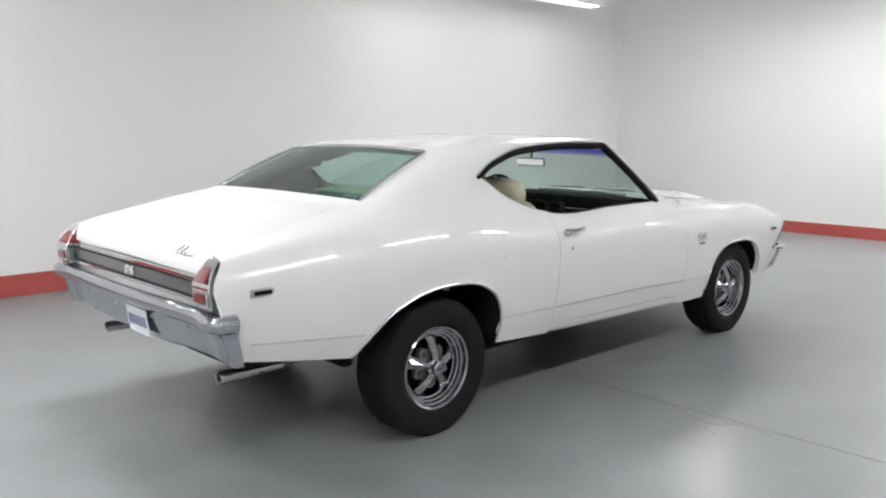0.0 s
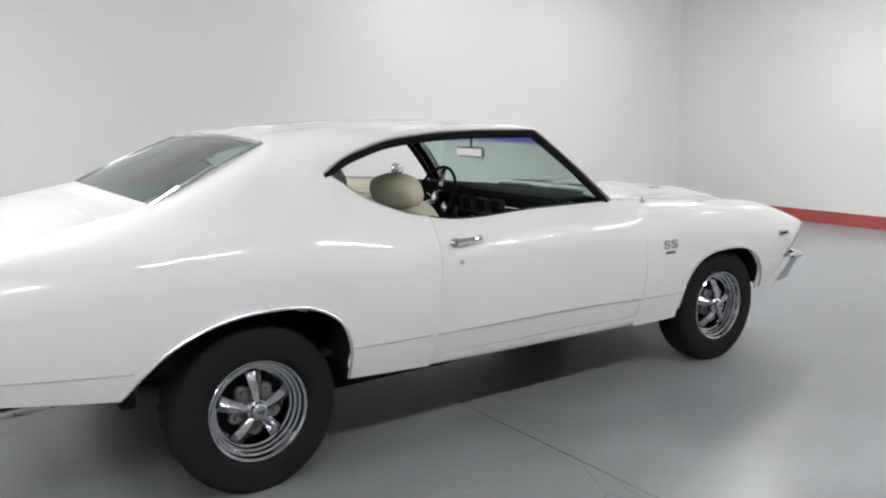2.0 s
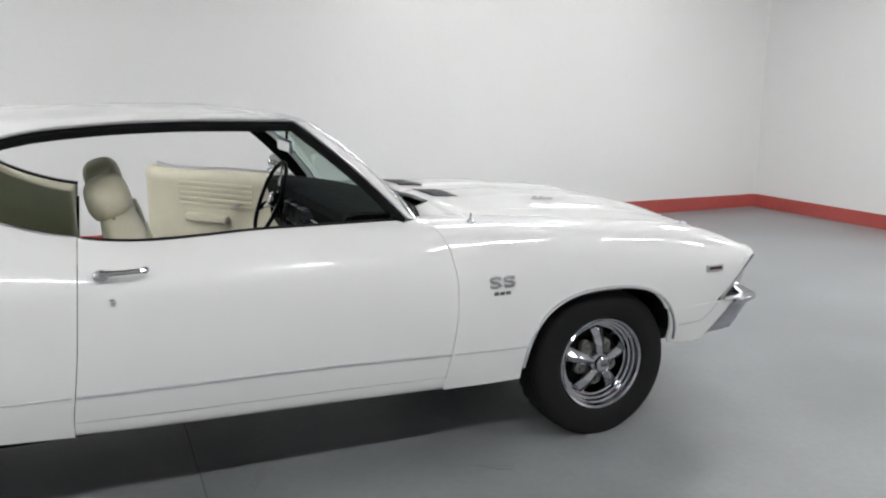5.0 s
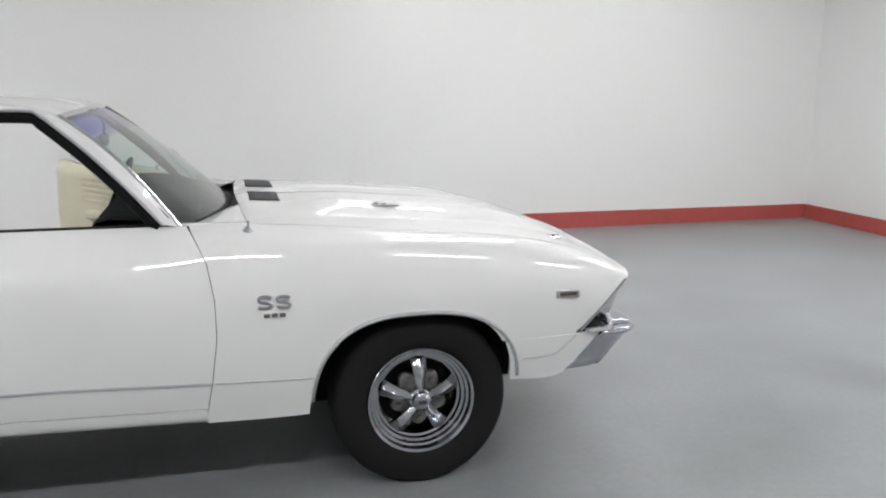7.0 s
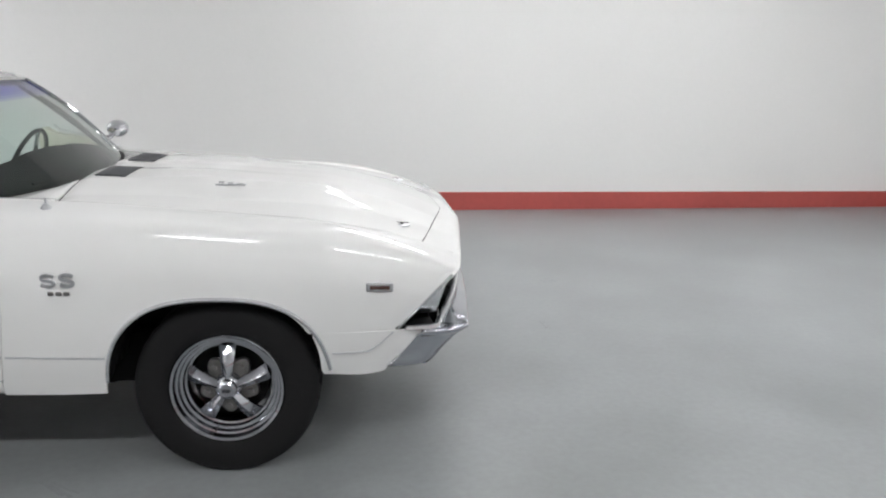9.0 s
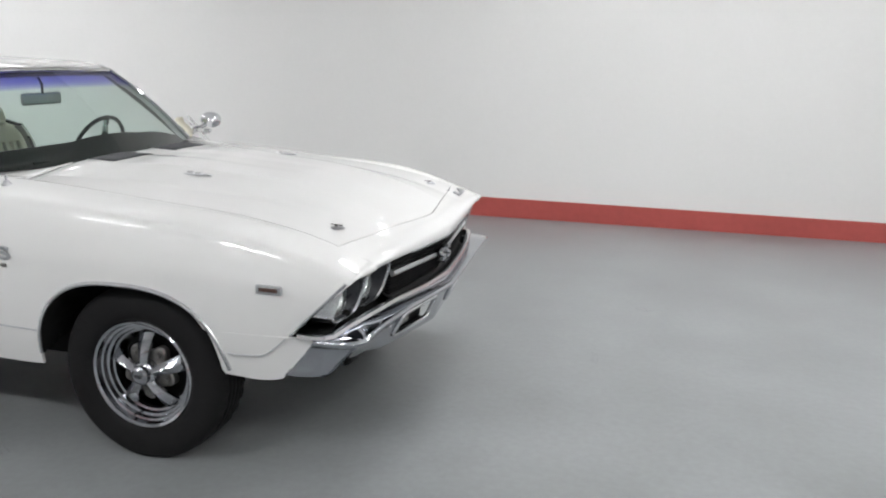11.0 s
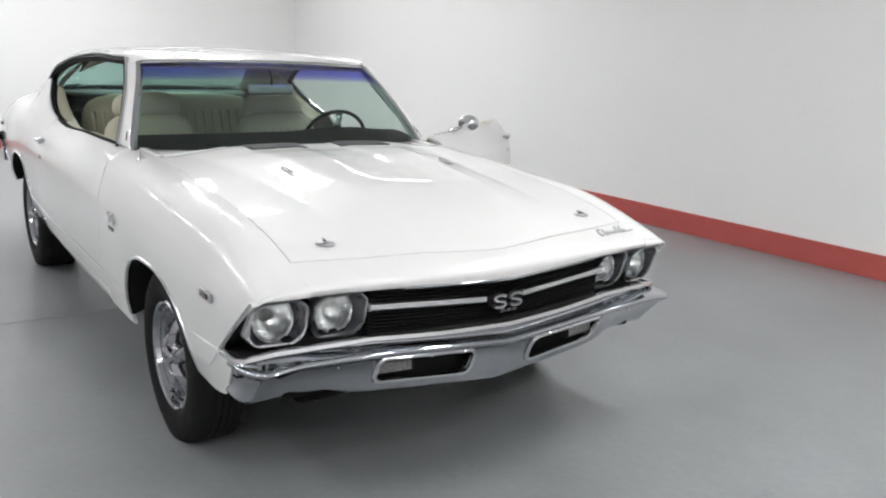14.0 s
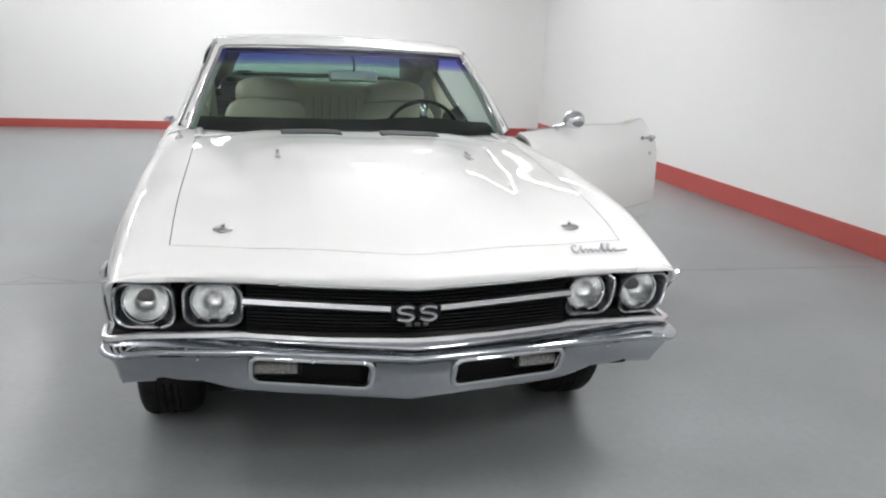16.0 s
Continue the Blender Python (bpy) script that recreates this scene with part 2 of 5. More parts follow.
def build_room():
    jx = -0.225
    for name, a, b in (("floor", X0, jx - 0.003), ("floor_1", jx + 0.003, X1)):
        bm = bmesh.new()
        box(bm, ((a + b) / 2, (Y0 + Y1) / 2, -0.05), (b - a, Y1 - Y0, 0.1))
        structure(name, bm, FLOOR_EPOXY, "grey glossy epoxy-painted concrete floor slab", bevel=0.003)
    bm = bmesh.new()
    box(bm, (jx, (Y0 + Y1) / 2, -0.055), (0.006, Y1 - Y0, 0.1))
    structure("floor_joint", bm, JOINT, "dark sunken control joint across the floor")
    t = 0.15
    for name, c, s in (("wall_north", ((X0 + X1) / 2, Y1 + t / 2, ZC / 2), (X1 - X0 + 2 * t, t, ZC)),
                       ("wall_south", ((X0 + X1) / 2, Y0 - t / 2, ZC / 2), (X1 - X0 + 2 * t, t, ZC)),
                       ("wall_east", (X1 + t / 2, (Y0 + Y1) / 2, ZC / 2), (t, Y1 - Y0, ZC)),
                       ("wall_west", (X0 - t / 2, (Y0 + Y1) / 2, ZC / 2), (t, Y1 - Y0, ZC))):
        bm = bmesh.new()
        box(bm, c, s)
        if name == "wall_north":
            askew(bm)
        structure(name, bm, WALL_PAINT, "plain white painted wall above a red base")
    d = 0.014
    for name, c, s in (("baseboard", ((X0 + X1) / 2, Y1 - d / 2, BASE_H / 2), (X1 - X0, d, BASE_H)),
                       ("baseboard_1", (X1 - d / 2, (Y0 + Y1) / 2 - d / 2, BASE_H / 2), (d, Y1 - Y0 - d, BASE_H)),
                       ("baseboard_2", (X0 + d / 2, (Y0 + Y1) / 2 - d / 2, BASE_WEST / 2), (d, Y1 - Y0 - d, BASE_WEST)),
                       ("baseboard_3", ((X0 + X1) / 2, Y0 + d / 2, BASE_H / 2), (X1 - X0 - 2 * d, d, BASE_H))):
        bm = bmesh.new()
        box(bm, c, s)
        if name == "baseboard":
            askew(bm, .0038)
        structure(name, bm, RED_PAINT, "dull red painted base strip along the wall", bevel=0.004)
    bm = bmesh.new()
    box(bm, ((X0 + X1) / 2, (Y0 + Y1) / 2, ZC + 0.05), (X1 - X0, Y1 - Y0, 0.1))
    structure("ceiling", bm, CEILING_PAINT, "plain grey ceiling high above the lights")


def build_lamps(tubes, glow, hood, label, places, half=0.62, wide=0.10):
    """Rows of strip lights on hangers, parallel to the car; hood says how far the sides reach down. No tubes: a closed wraparound lens."""
    lamp = empty("strip_light")
    bm = bmesh.new()
    w = 0.075 + 0.7 * hood
    prof = [(-w, -hood), (-0.075, 0.0), (-0.05, 0.045), (0.05, 0.045), (0.075, 0.0), (w, -hood), (w - 0.004, -hood), (0.07, -0.002), (-0.07, -0.002), (0.004 - w, -hood)]
    vs = grid(bm, [[(x, y, z) for y, z in prof] for x in (-half, half)], close=True)
    bm.faces.new(vs[0][::-1])
    bm.faces.new(vs[1])
    bmesh.ops.recalc_face_normals(bm, faces=bm.faces)
    part("housing", bm, FIXTURE, lamp, smooth=20)
    for y in tubes:
        bm = bmesh.new()
        tube(bm, [(-0.6, y, -0.022), (0.6, y, -0.022)], 0.017, 10)
        part("tube", bm, glow, lamp)
    if not tubes:
        bm = bmesh.new()
        prof = [(wide * math.cos(a), -0.012 - 0.045 * math.sin(a)) for a in np.linspace(0, math.pi, 9)]
        vs = grid(bm, [[(x, y, z) for y, z in prof] for x in (0.01 - half, half - 0.01)], close=True)
        bm.faces.new(vs[0][::-1])
        bm.faces.new(vs[1])
        bmesh.ops.recalc_face_normals(bm, faces=bm.faces)
        part("diffuser", bm, glow, lamp, "glowing white wraparound lens", smooth=50)
    for x in (-0.72 * half, 0.72 * half):
        bm = bmesh.new()
        tube(bm, [(x, 0, 0.04), (x, 0, ZC - 3.08)], 0.006, 6)
        part("hanger", bm, FIXTURE, lamp)
    tagged(lamp, label, "ceiling light", "ceiling strip lights")
    lamp.location = (*places[0], 3.08)
    for x, y in places[1:]:
        copy_thing(lamp, pose(x, y, 3.08))


def floor_marks():
    """A hairline crack beside the joint and a few dull scuffs on the paint."""
    slabs = [o for o in scene.objects if o.name.startswith("floor") and "joint" not in o.name]
    slab = min(slabs, key=lambda o: sum(v.co.x for v in o.data.vertices))
    for pts in ([(-.23, -1.40), (-.258, -1.444), (-.311, -1.558), (-.353, -1.665), (-.33, -1.73), (-.272, -1.77), (-.259, -1.853), (-.29, -1.95)], [(-.353, -1.665), (-.42, -1.70), (-.45, -1.77)], [(-.24, -1.62), (-.27, -1.70), (-.262, -1.78)]):
        bm = bmesh.new()
        path = [(x, y, .0004) for x, y in through_points(pts, 3)]
        ribbon(bm, path, [(0, 0, 1)] * len(path), .0035, .0006)
        part("crack", bm, JOINT, slab, "hairline crack")
    rng = random.Random(5)
    for x, y, l in ((-2.40, -.76, .14), (-1.88, -1.03, .12), (-2.2, .40, .16), (-2.66, .36, .1), (-.02, -.68, .16), (.86, -.94, .14), (-1.2, -1.5, .09), (2.9, .7, .13), (3.1, 1.6, .1), (-2.9, -1.2, .1)):
        bm = bmesh.new()
        a = rng.uniform(0, 3.1)
        for k in range(3):
            ox, oy = rng.uniform(-.03, .03), rng.uniform(-.03, .03)
            b = a + rng.uniform(-.3, .3)
            path = [(x + ox + u * l * math.cos(b) + rng.uniform(-.004, .004), y + oy + u * l * math.sin(b) + rng.uniform(-.004, .004), .0005 + .0004 * k) for u in np.linspace(-.5, .5, 7)]
            ribbon(bm, path, [(0, 0, 1)] * 7, rng.uniform(.006, .02), .0004)
        part("scuff", bm, SCUFF, slab if x < -.225 else [o for o in slabs if o is not slab][0], "dull scuff mark")


build_room()
floor_marks()
build_lamps((), LENS_GLOW, 0.008, "white strip light with a glowing wraparound lens", [(x, -3.35) for x in (-6.3, -4.5, -2.7, -0.9, 0.9, 2.7, 4.5, 6.2)], half=0.48, wide=0.07)
build_lamps((), LENS_BRIGHT, 0.008, "white strip light with a brightly glowing lens", [(2.75, 1.5)])
# unseen panels; the outermost are added to brighten the west wall and east floor
build_lamps((), LENS_BRIGHT, 0.008, "unseen short white panel light with a bright lens", [(-6.3, -1.2), (-5.7, 0.9), (-3.9, 0.9), (-2.1, 0.9), (5.0, 1.2), (6.0, -0.9)], half=0.31, wide=0.2)
build_lamps((0.0,), TUBE_OLD, 0.055, "white hooded strip light with one dim tube", [(x, 3.25) for x in (4.75, 2.5, -2.95, -4.4, -5.9)])

# ------------------------------------------------------------------ the car: feature lines
CY = 0.022  # centre line of the car
car = empty("car", (0, CY, 0))
tagged(car, "white two-door hardtop with chrome bumpers and one open door", "car")

B0 = line((-2.55, .84, .57), (-1.93, .875, .478), (-1.1, .88, .385), (-.69, .89, .364), (.2, .888, .338), (.7, .878, .322), (.95, .875, .317), (1.77, .86, .370), (1.95, .857, .364), (2.2, .85, .378))
B1 = line((-2.55, .86, .642), (-1.91, .905, .579), (-1.08, .92, .52), (-.69, .932, .512), (.25, .928, .495), (.7, .915, .473), (1.0, .905, .46), (1.77, .89, .47), (2.2, .872, .50))
B2 = line((-2.55, .864, .76), (-1.9, .918, .77), (-1.4, .93, .775), (-.56, .945, .77), (.2, .94, .75), (.7, .928, .735), (.95, .916, .73), (1.4, .918, .715), (1.9, .905, .69), (2.2, .876, .65))
B3 = line((-2.55, .85, .868), (-2.0, .902, .90), (-1.4, .922, .912), (-.6, .934, .872), (.2, .928, .867), (.7, .908, .859))
B4 = line((-2.55, .815, .928), (-2.0, .852, .988), (-1.5, .874, 1.003), (-1.09, .886, .99), (-.8, .875, .972), (-.6, .866, .96), (0, .862, .953), (.7, .855, .945))
B5 = line((-2.55, .795, .952), (-2.0, .806, 1.033), (-1.74, .797, 1.066), (-1.5, .79, 1.105), (-1.3, .78, 1.155), (-1.09, .778, 1.218), (-.94, .814, 1.113), (-.78, .83, 1.04), (-.6, .827, 1.0), (0, .82, .996), (.5, .793, .992), (.7, .76, .985))
MID = line((-2.55, .765, .958), (-2.0, .75, 1.064), (-1.74, .738, 1.105), (-1.5, .718, 1.185), (-1.3, .702, 1.255), (-1.09, .71, 1.305), (-1.0, .703, 1.328), (-.8, .668, 1.362), (-.36, .645, 1.38), (.12, .632, 1.370), (.237, .598, 1.344))
B6 = line((-2.55, .735, .967), (-2.0, .69, 1.083), (-1.74, .662, 1.135), (-1.5, .625, 1.24), (-1.275, .588, 1.338), (-1.09, .60, 1.368), (-.8, .60, 1.382), (-.36, .60, 1.393), (0, .59, 1.388), (.15, .56, 1.369), (.237, .52, 1.350))
DLO = line((-1.09, .778, 1.218), (-1.0, .763, 1.272), (-.9, .74, 1.306), (-.8, .715, 1.332), (-.587, .687, 1.356), (-.36, .674, 1.366), (0, .667, 1.363), (.13, .656, 1.359), (.237, .628, 1.338))
ROOF = spline((-1.3, -1.1, -.8, -.4, -.1, .05, .2, .3), (1.362, 1.392, 1.414, 1.420, 1.413, 1.399, 1.367, 1.336))
F3 = line((.6, .91, .861), (.9, .90, .844), (1.4, .90, .82), (1.9, .888, .772), (2.207, .866, .704))
F4 = line((.6, .862, .945), (.9, .852, .93), (1.4, .852, .902), (1.9, .845, .842), (2.1, .843, .785), (2.207, .842, .748))
F45 = line((.6, .78, .975), (.9, .775, .96), (1.4, .77, .926), (1.9, .77, .872), (2.1, .77, .81), (2.207, .77, .766))
F5 = line((.6, .715, .985), (.85, .705, .975), (1.4, .70, .93), (1.8, .70, .888), (2.0, .70, .847), (2.1, .70, .815), (2.207, .70, .773))
NOSE = lambda z: float(np.interp(z, (.537, .735, .752), (1.994, 2.190, 2.207)))      # front edge of the fender over the bumper
VALANCE = lambda z: float(np.interp(z, (.36, .385, .537), (1.945, 1.965, 2.092)))    # and below, behind the bumper's end
DOOR_FRONT = lambda z: float(np.interp(z, (.36, .48, .634, .767, .88, .95, .99), (.663, .686, .707, .705, .685, .652, .62)))
DOOR_REAR = lambda z: float(np.interp(z, (.43, .65, 1.02), (-.698, -.671, -.642)))
TAIL = lambda z: float(np.interp(z, (.57, .76, .85, .90, .96), (-2.47, -2.545, -2.565, -2.55, -2.50)))

# wheel openings: (x, z)
REAR_ARCH = through_points([(-1.965, .46), (-1.88, .556), (-1.77, .644), (-1.6, .711), (-1.41, .730), (-1.23, .706), (-1.12, .637), (-1.075, .535), (-1.068, .38)], 6)
FRONT_ARCH = np.array([(1.395 - .375 * np.sign(np.cos(a)) * abs(np.cos(a)) ** (2 / 2.6), .29 + .376 * abs(np.sin(a)) ** (2 / 2.6)) for a in np.linspace(0.12, math.pi - 0.17, 44)])


def low_edge(x):
    """Height of the lower edge of the body side."""
    z = B0(x)[1]
    for a in (REAR_ARCH, FRONT_ARCH):
        if a[0, 0] < x < a[-1, 0]:
            z = max(z, float(np.interp(x, a[:, 0], a[:, 1])))
    return z


def side_chains(x, upper):
    """Points (half width, height) up the body side at x: the lower part to the belt, and the part above it."""
    if upper == "fender":
        b2, f3, f4 = B2(x), F3(x), F4(x)
        return through_points([B0(x), B1(x), b2, f3 + (b2 - f3) * .22, f3 + (f4 - f3) * .22, f4, F45(x), F5(x)], 8), None
    b2, b3, b4 = B2(x), B3(x), B4(x)
    low = [B0(x), B1(x), b2, b3 + (b2 - b3) * .22, b3 + (b4 - b3) * .22, b4, B5(x)]
    if upper != "sail":
        ahead = low[-1] + (low[-1] - low[-2]) * .6 + np.array((-.02, 0))
        return through_points(low + [ahead], 8)[:-8], None
    high = [MID(x), B6(x)]
    if x > -1.28:
        high.append(np.array((.33, float(ROOF(x)) - .006)))
    both = through_points(low + high, 8)
    return both[:49], both[48:65]


def side_section(x, upper):
    low, high = side_chains(x, upper)
    return low if high is None else np.vstack([low, high[1:]])


def upper_section(x):
    """From the top of the side window over the roof to the same point on the other side."""
    zc = float(ROOF(x))
    half = [DLO(x), MID(x), B6(x), np.array([.33, zc - .006]), np.array([0, zc])]
    if x <= -1.089:
        half[0] = B5(x)
    start = [B4(x)] if x <= -1.089 else [half[0] * 2 - half[1] + np.array((-.01, -.02))]
    chain = start + half
    pts = through_points([(w, z) for w, z in chain] + [(-w, z) for w, z in chain[-2::-1]], 8)
    return pts[8:-8]


def trimmed(sec, z):
    i = int(np.argmax(sec[:, 1] > z))
    if i == 0:
        return sec
    a, b = sec[i - 1], sec[i]
    return np.vstack([a + (b - a) * (z - a[1]) / (b[1] - a[1]), sec[i:]])


def below(sec, z):
    i = int(np.argmax(sec[:, 1] > z))
    a, b = sec[i - 1], sec[i]
    return np.vstack([sec[:i], a + (b - a) * (z - a[1]) / (b[1] - a[1])])


def skin(s, columns, upper, n, rear=None, front=None, n_high=10):
    """A panel of the body side: s is -1 right or 1 left; rear and front shape its ends by height."""
    x0, x1 = columns[0], columns[-1]
    rows = []
    for x in columns:
        low, high = side_chains(x, upper if upper != "quarter" or x > -1.0899 else "sail")
        sec = resample(trimmed(low, low_edge(x)), n)
        if high is not None and upper == "sail":
            sec = np.vstack([sec, resample(high, n_high)[1:]])
        a = (x - x0) / (x1 - x0)
        row = []
        for w, z in sec:
            dx = (rear(z) - x0) * (1 - a) ** 6 if rear else 0.0
            dx += (front(z) - x1) * a ** 6 if front else 0.0
            row.append((x + dx, s * w, z))
        rows.append(row)
    return rows


def quarter_columns():
    return sorted(set(np.round(np.r_[np.linspace(-2.5, -1.97, 12), REAR_ARCH[:, 0], np.linspace(-1.066, -.67, 14)], 4)))


def build_shell():
    """Roof, sail panels, quarters and the panel behind the back glass: one welded piece."""
    bm = bmesh.new()
    for s in (-1, 1):
        cols = sorted({-1.275, -1.23, -1.18, -1.135, *[x for x in quarter_columns() if x < -1.095]}) + [-1.09]
        grid(bm, skin(s, cols, "sail", 24, rear=TAIL), flip=s > 0)
        cols = [-1.09] + [x for x in quarter_columns() if x > -1.0885]
        # the part below the quarter window
        grid(bm, skin(s, cols, "quarter", 24, front=lambda z: DOOR_REAR(z) - 0.0013), flip=s > 0)
    # roof between the upper rails
    rows = []
    for x in [-1.275, -1.23, -1.18, -1.135, -1.09] + list(np.linspace(-1.05, .237, 30)):
        sec = upper_section(x)
        right, mid, left = resample(sec[:17], 10), resample(sec[16:-16], 30), resample(sec[-17:], 10)
        sec = mid if x < -1.0901 else np.vstack([right, mid[1:], left[1:]])
        row = [(x - .03 * (w / .62) ** 2 * max(0, (x - .05) / .187), w, z) for w, z in sec]  # the front edge bows
        if x < -1.0901:
            rows.append(row)
            continue
        if x < -1.0899:
            rows.append([(x, w, z) for w, z in mid])
            grid(bm, rows)
            rows = []
        rows.append(row)
    grid(bm, rows)
    # panel between back glass and boot lid
    rows = []
    for x in np.linspace(-1.745, -1.93, 6):
        w, z = B6(x)
        rows.append([(x - .03 * (1 - (2 * u - 1) ** 2) * (x > -1.8), w - 2 * w * u, z + .012 * (1 - (2 * u - 1) ** 2)) for u in np.linspace(0, 1, 25)])
    grid(bm, rows, flip=True)
    bmesh.ops.remove_doubles(bm, verts=bm.verts, dist=0.003)
    bmesh.ops.recalc_face_normals(bm, faces=bm.faces)
    part("body_shell", bm, PAINT, car, "white roof and rear quarters in glossy paint", thick=0.012)


def build_boot():
    bm = bmesh.new()
    rows = []
    for x, drop in [(v, 0) for v in np.linspace(-1.934, -2.40, 12)] + [(-2.45, .004), (-2.487, .015), (-2.508, .034), (-2.518, .06), (-2.522, .085)]:
        xe = max(x, -2.47)
        w, z = B6(xe)
        w -= .004
        rows.append([(x, w - 2 * w * u, z - drop + .014 * (1 - (2 * u - 1) ** 2) - (.02 if drop > .01 else 0) * (1 - (2 * u - 1) ** 6)) for u in np.linspace(0, 1, 25)])
    grid(bm, rows, flip=True)
    bmesh.ops.recalc_face_normals(bm, faces=bm.faces)
    part("boot_lid", bm, PAINT, car, "white boot lid", thick=0.015)


def build_fender(s):
    cols = sorted(set(np.round(np.r_[np.linspace(.70, 1.02, 10), FRONT_ARCH[:, 0], np.linspace(1.78, 2.207, 22)], 4)))
    waist = .537  # the lamp recess cuts the nose at this height

    def column(x, sec, nose):
        a = (x - .70) / (2.207 - .70)
        return [(x + (DOOR_FRONT(z) + .0013 - .70) * (1 - a) ** 6 + (nose(z) - 2.207) * a ** 6, s * w, z) for w, z in sec]

    bm = bmesh.new()
    chain = {x: side_chains(x, "fender")[0] for x in cols}
    grid(bm, [column(x, resample(trimmed(chain[x], max(low_edge(x), waist if x > 1.395 else 0)), 32), NOSE) for x in cols], flip=s > 0)
    ahead = [x for x in cols if x > 1.6 and low_edge(x) < waist - .004]
    grid(bm, [column(x, resample(below(trimmed(chain[x], low_edge(x)), waist), 8), VALANCE) for x in ahead], flip=s > 0)
    bmesh.ops.recalc_face_normals(bm, faces=bm.faces)
    return part("fender", bm, PAINT, car, "white front fender", thick=0.012)


def hood_z(x, y):
    """Height of the hood: crowned, with a long raised centre, a shallow valley along it and a fine centre crease ahead."""
    e = float(F5(min(x, 2.185))[1]) - .27 * max(0, x - 2.185)
    u = abs(y) / .70
    z = e + .022 * (1 - u ** 2)
    fade = float(np.interp(x, (.8, .9, 1.0, 1.08, 1.25, 1.7, 2.05, 2.2), (.016, .017, .018, .026, .037, .036, .016, .006)))
    outer, soft = float(np.interp(x, (.8, 1.15, 1.7), (.63, .52, .46))), float(np.interp(x, (.8, 1.15, 1.7), (.24, .21, .20)))
    k = min(max((outer - abs(y)) / soft, 0), 1)
    k = 1.25 * k - .25 * k * k if k < .8 else .84 + .16 * (1 - ((1 - k) / .2) ** 2)
    valley = min(max((.13 - abs(y)) / .06, 0), 1) * float(np.interp(x, (.8, 1.3, 1.75), (.007, .005, 0)))
    crease = max(0, 1 - abs(y) / .30) * float(np.interp(x, (1.2, 1.9, 2.3), (0, .003, .002)))
    return z + fade * k - valley + crease


HOOD_FRONT = lambda y: 2.207 - .106 * (math.hypot(y, .02) / .68) ** 1.1


def build_hood():
    bm = bmesh.new()
    rows = []
    for a in np.linspace(0, 1, 40):
        row = []
        for y in np.linspace(-.697, .697, 69):
            xr = .80 + .035 * (abs(y) / .68) ** 2
            x = xr + (HOOD_FRONT(y) - .0014 - xr) * a
            row.append((x, y, hood_z(x, y) - (.012 * max(0, (.03 - a)) / .03)))
        rows.append(row)
    grid(bm, rows, flip=False)
    bmesh.ops.recalc_face_normals(bm, faces=bm.faces)
    return part("hood", bm, PAINT, car, "white hood with raised domes", thick=0.015)


LIP = lambda y: 2.288 - .068 * (math.hypot(y, .02) / .87) ** 1.15
LIP_TOP = lambda y: float(np.interp(abs(y), (0, .25, .5, .68, .9), (.768, .770, .773, .770, .755)))
LIP_LOW = lambda y: float(np.interp(abs(y), (0, .25, .48, .6, .9), (.720, .729, .740, .745, .742)))


def build_header():
    """The panel between hood and grille."""
    bm = bmesh.new()
    rows = []
    for y in np.linspace(-.7005, .7005, 61):
        x0, x1 = HOOD_FRONT(y) + .0014, LIP(y)
        z0 = hood_z(x0, y)
        zt, zl = LIP_TOP(y), LIP_LOW(y)
        u = (abs(y) / .70) ** 4  # towards the fenders the panel runs flush with them
        pts = [(x0, z0)]
        for k in (.35, .68):
            x = x0 + (x1 - .02 - x0) * k
            flush = hood_z(min(x, 2.205), y)
            pts.append((x, u * flush + (1 - u) * (.8 * hood_z(x, y) + .2 * (z0 + (zt - z0) * k * .9 + .004))))
        pts += [(x1 - .012, zt + .006 * (1 - u)), (x1, zt - .008), (x1 - .002, zl + .01), (x1 - .01, zl), (x1 - .05, zl + .003)]
        rows.append([(x, y, z) for x, z in resample(through_points(pts, 4), 20)])
    grid(bm, rows, flip=True)
    bmesh.ops.recalc_face_normals(bm, faces=bm.faces)
    part("header_panel", bm, PAINT, car, "white nose panel over the grille", thick=0.008)
    # the same lip carried across the fender ends, over the headlights
    for s in (-1, 1):
        bm = bmesh.new()
        rows = []
        for w in np.linspace(.7004, .868, 18):
            zf = float(np.interp(w, (.70, .77, .81, .842, .858, .868), (.774, .767, .758, .747, .728, .700)))
            k = max(0, (w - .78) / .088) ** 2  # the corner draws to a point
            x1 = LIP(w) * (1 - k) + k * (NOSE(zf) + .003)
            zt = (zf - .002) * k + (1 - k) * min(LIP_TOP(w), zf)
            zl = (zt - .010) * k + (1 - k) * LIP_LOW(w)
            pts = [(NOSE(zf) - .004, zf + .0005), (x1 - .006, zt), (x1, zt - .004), (x1 - .001, zl + .003), (x1 - .006, zl), (x1 - .04, zl + .003)]
            rows.append([(x, s * w, z) for x, z in resample(through_points(pts, 4), 16)])
        grid(bm, rows, flip=s < 0)
        bmesh.ops.recalc_face_normals(bm, faces=bm.faces)
        part("fender_lip", bm, PAINT, car, "white lip over the headlights", thick=0.006)


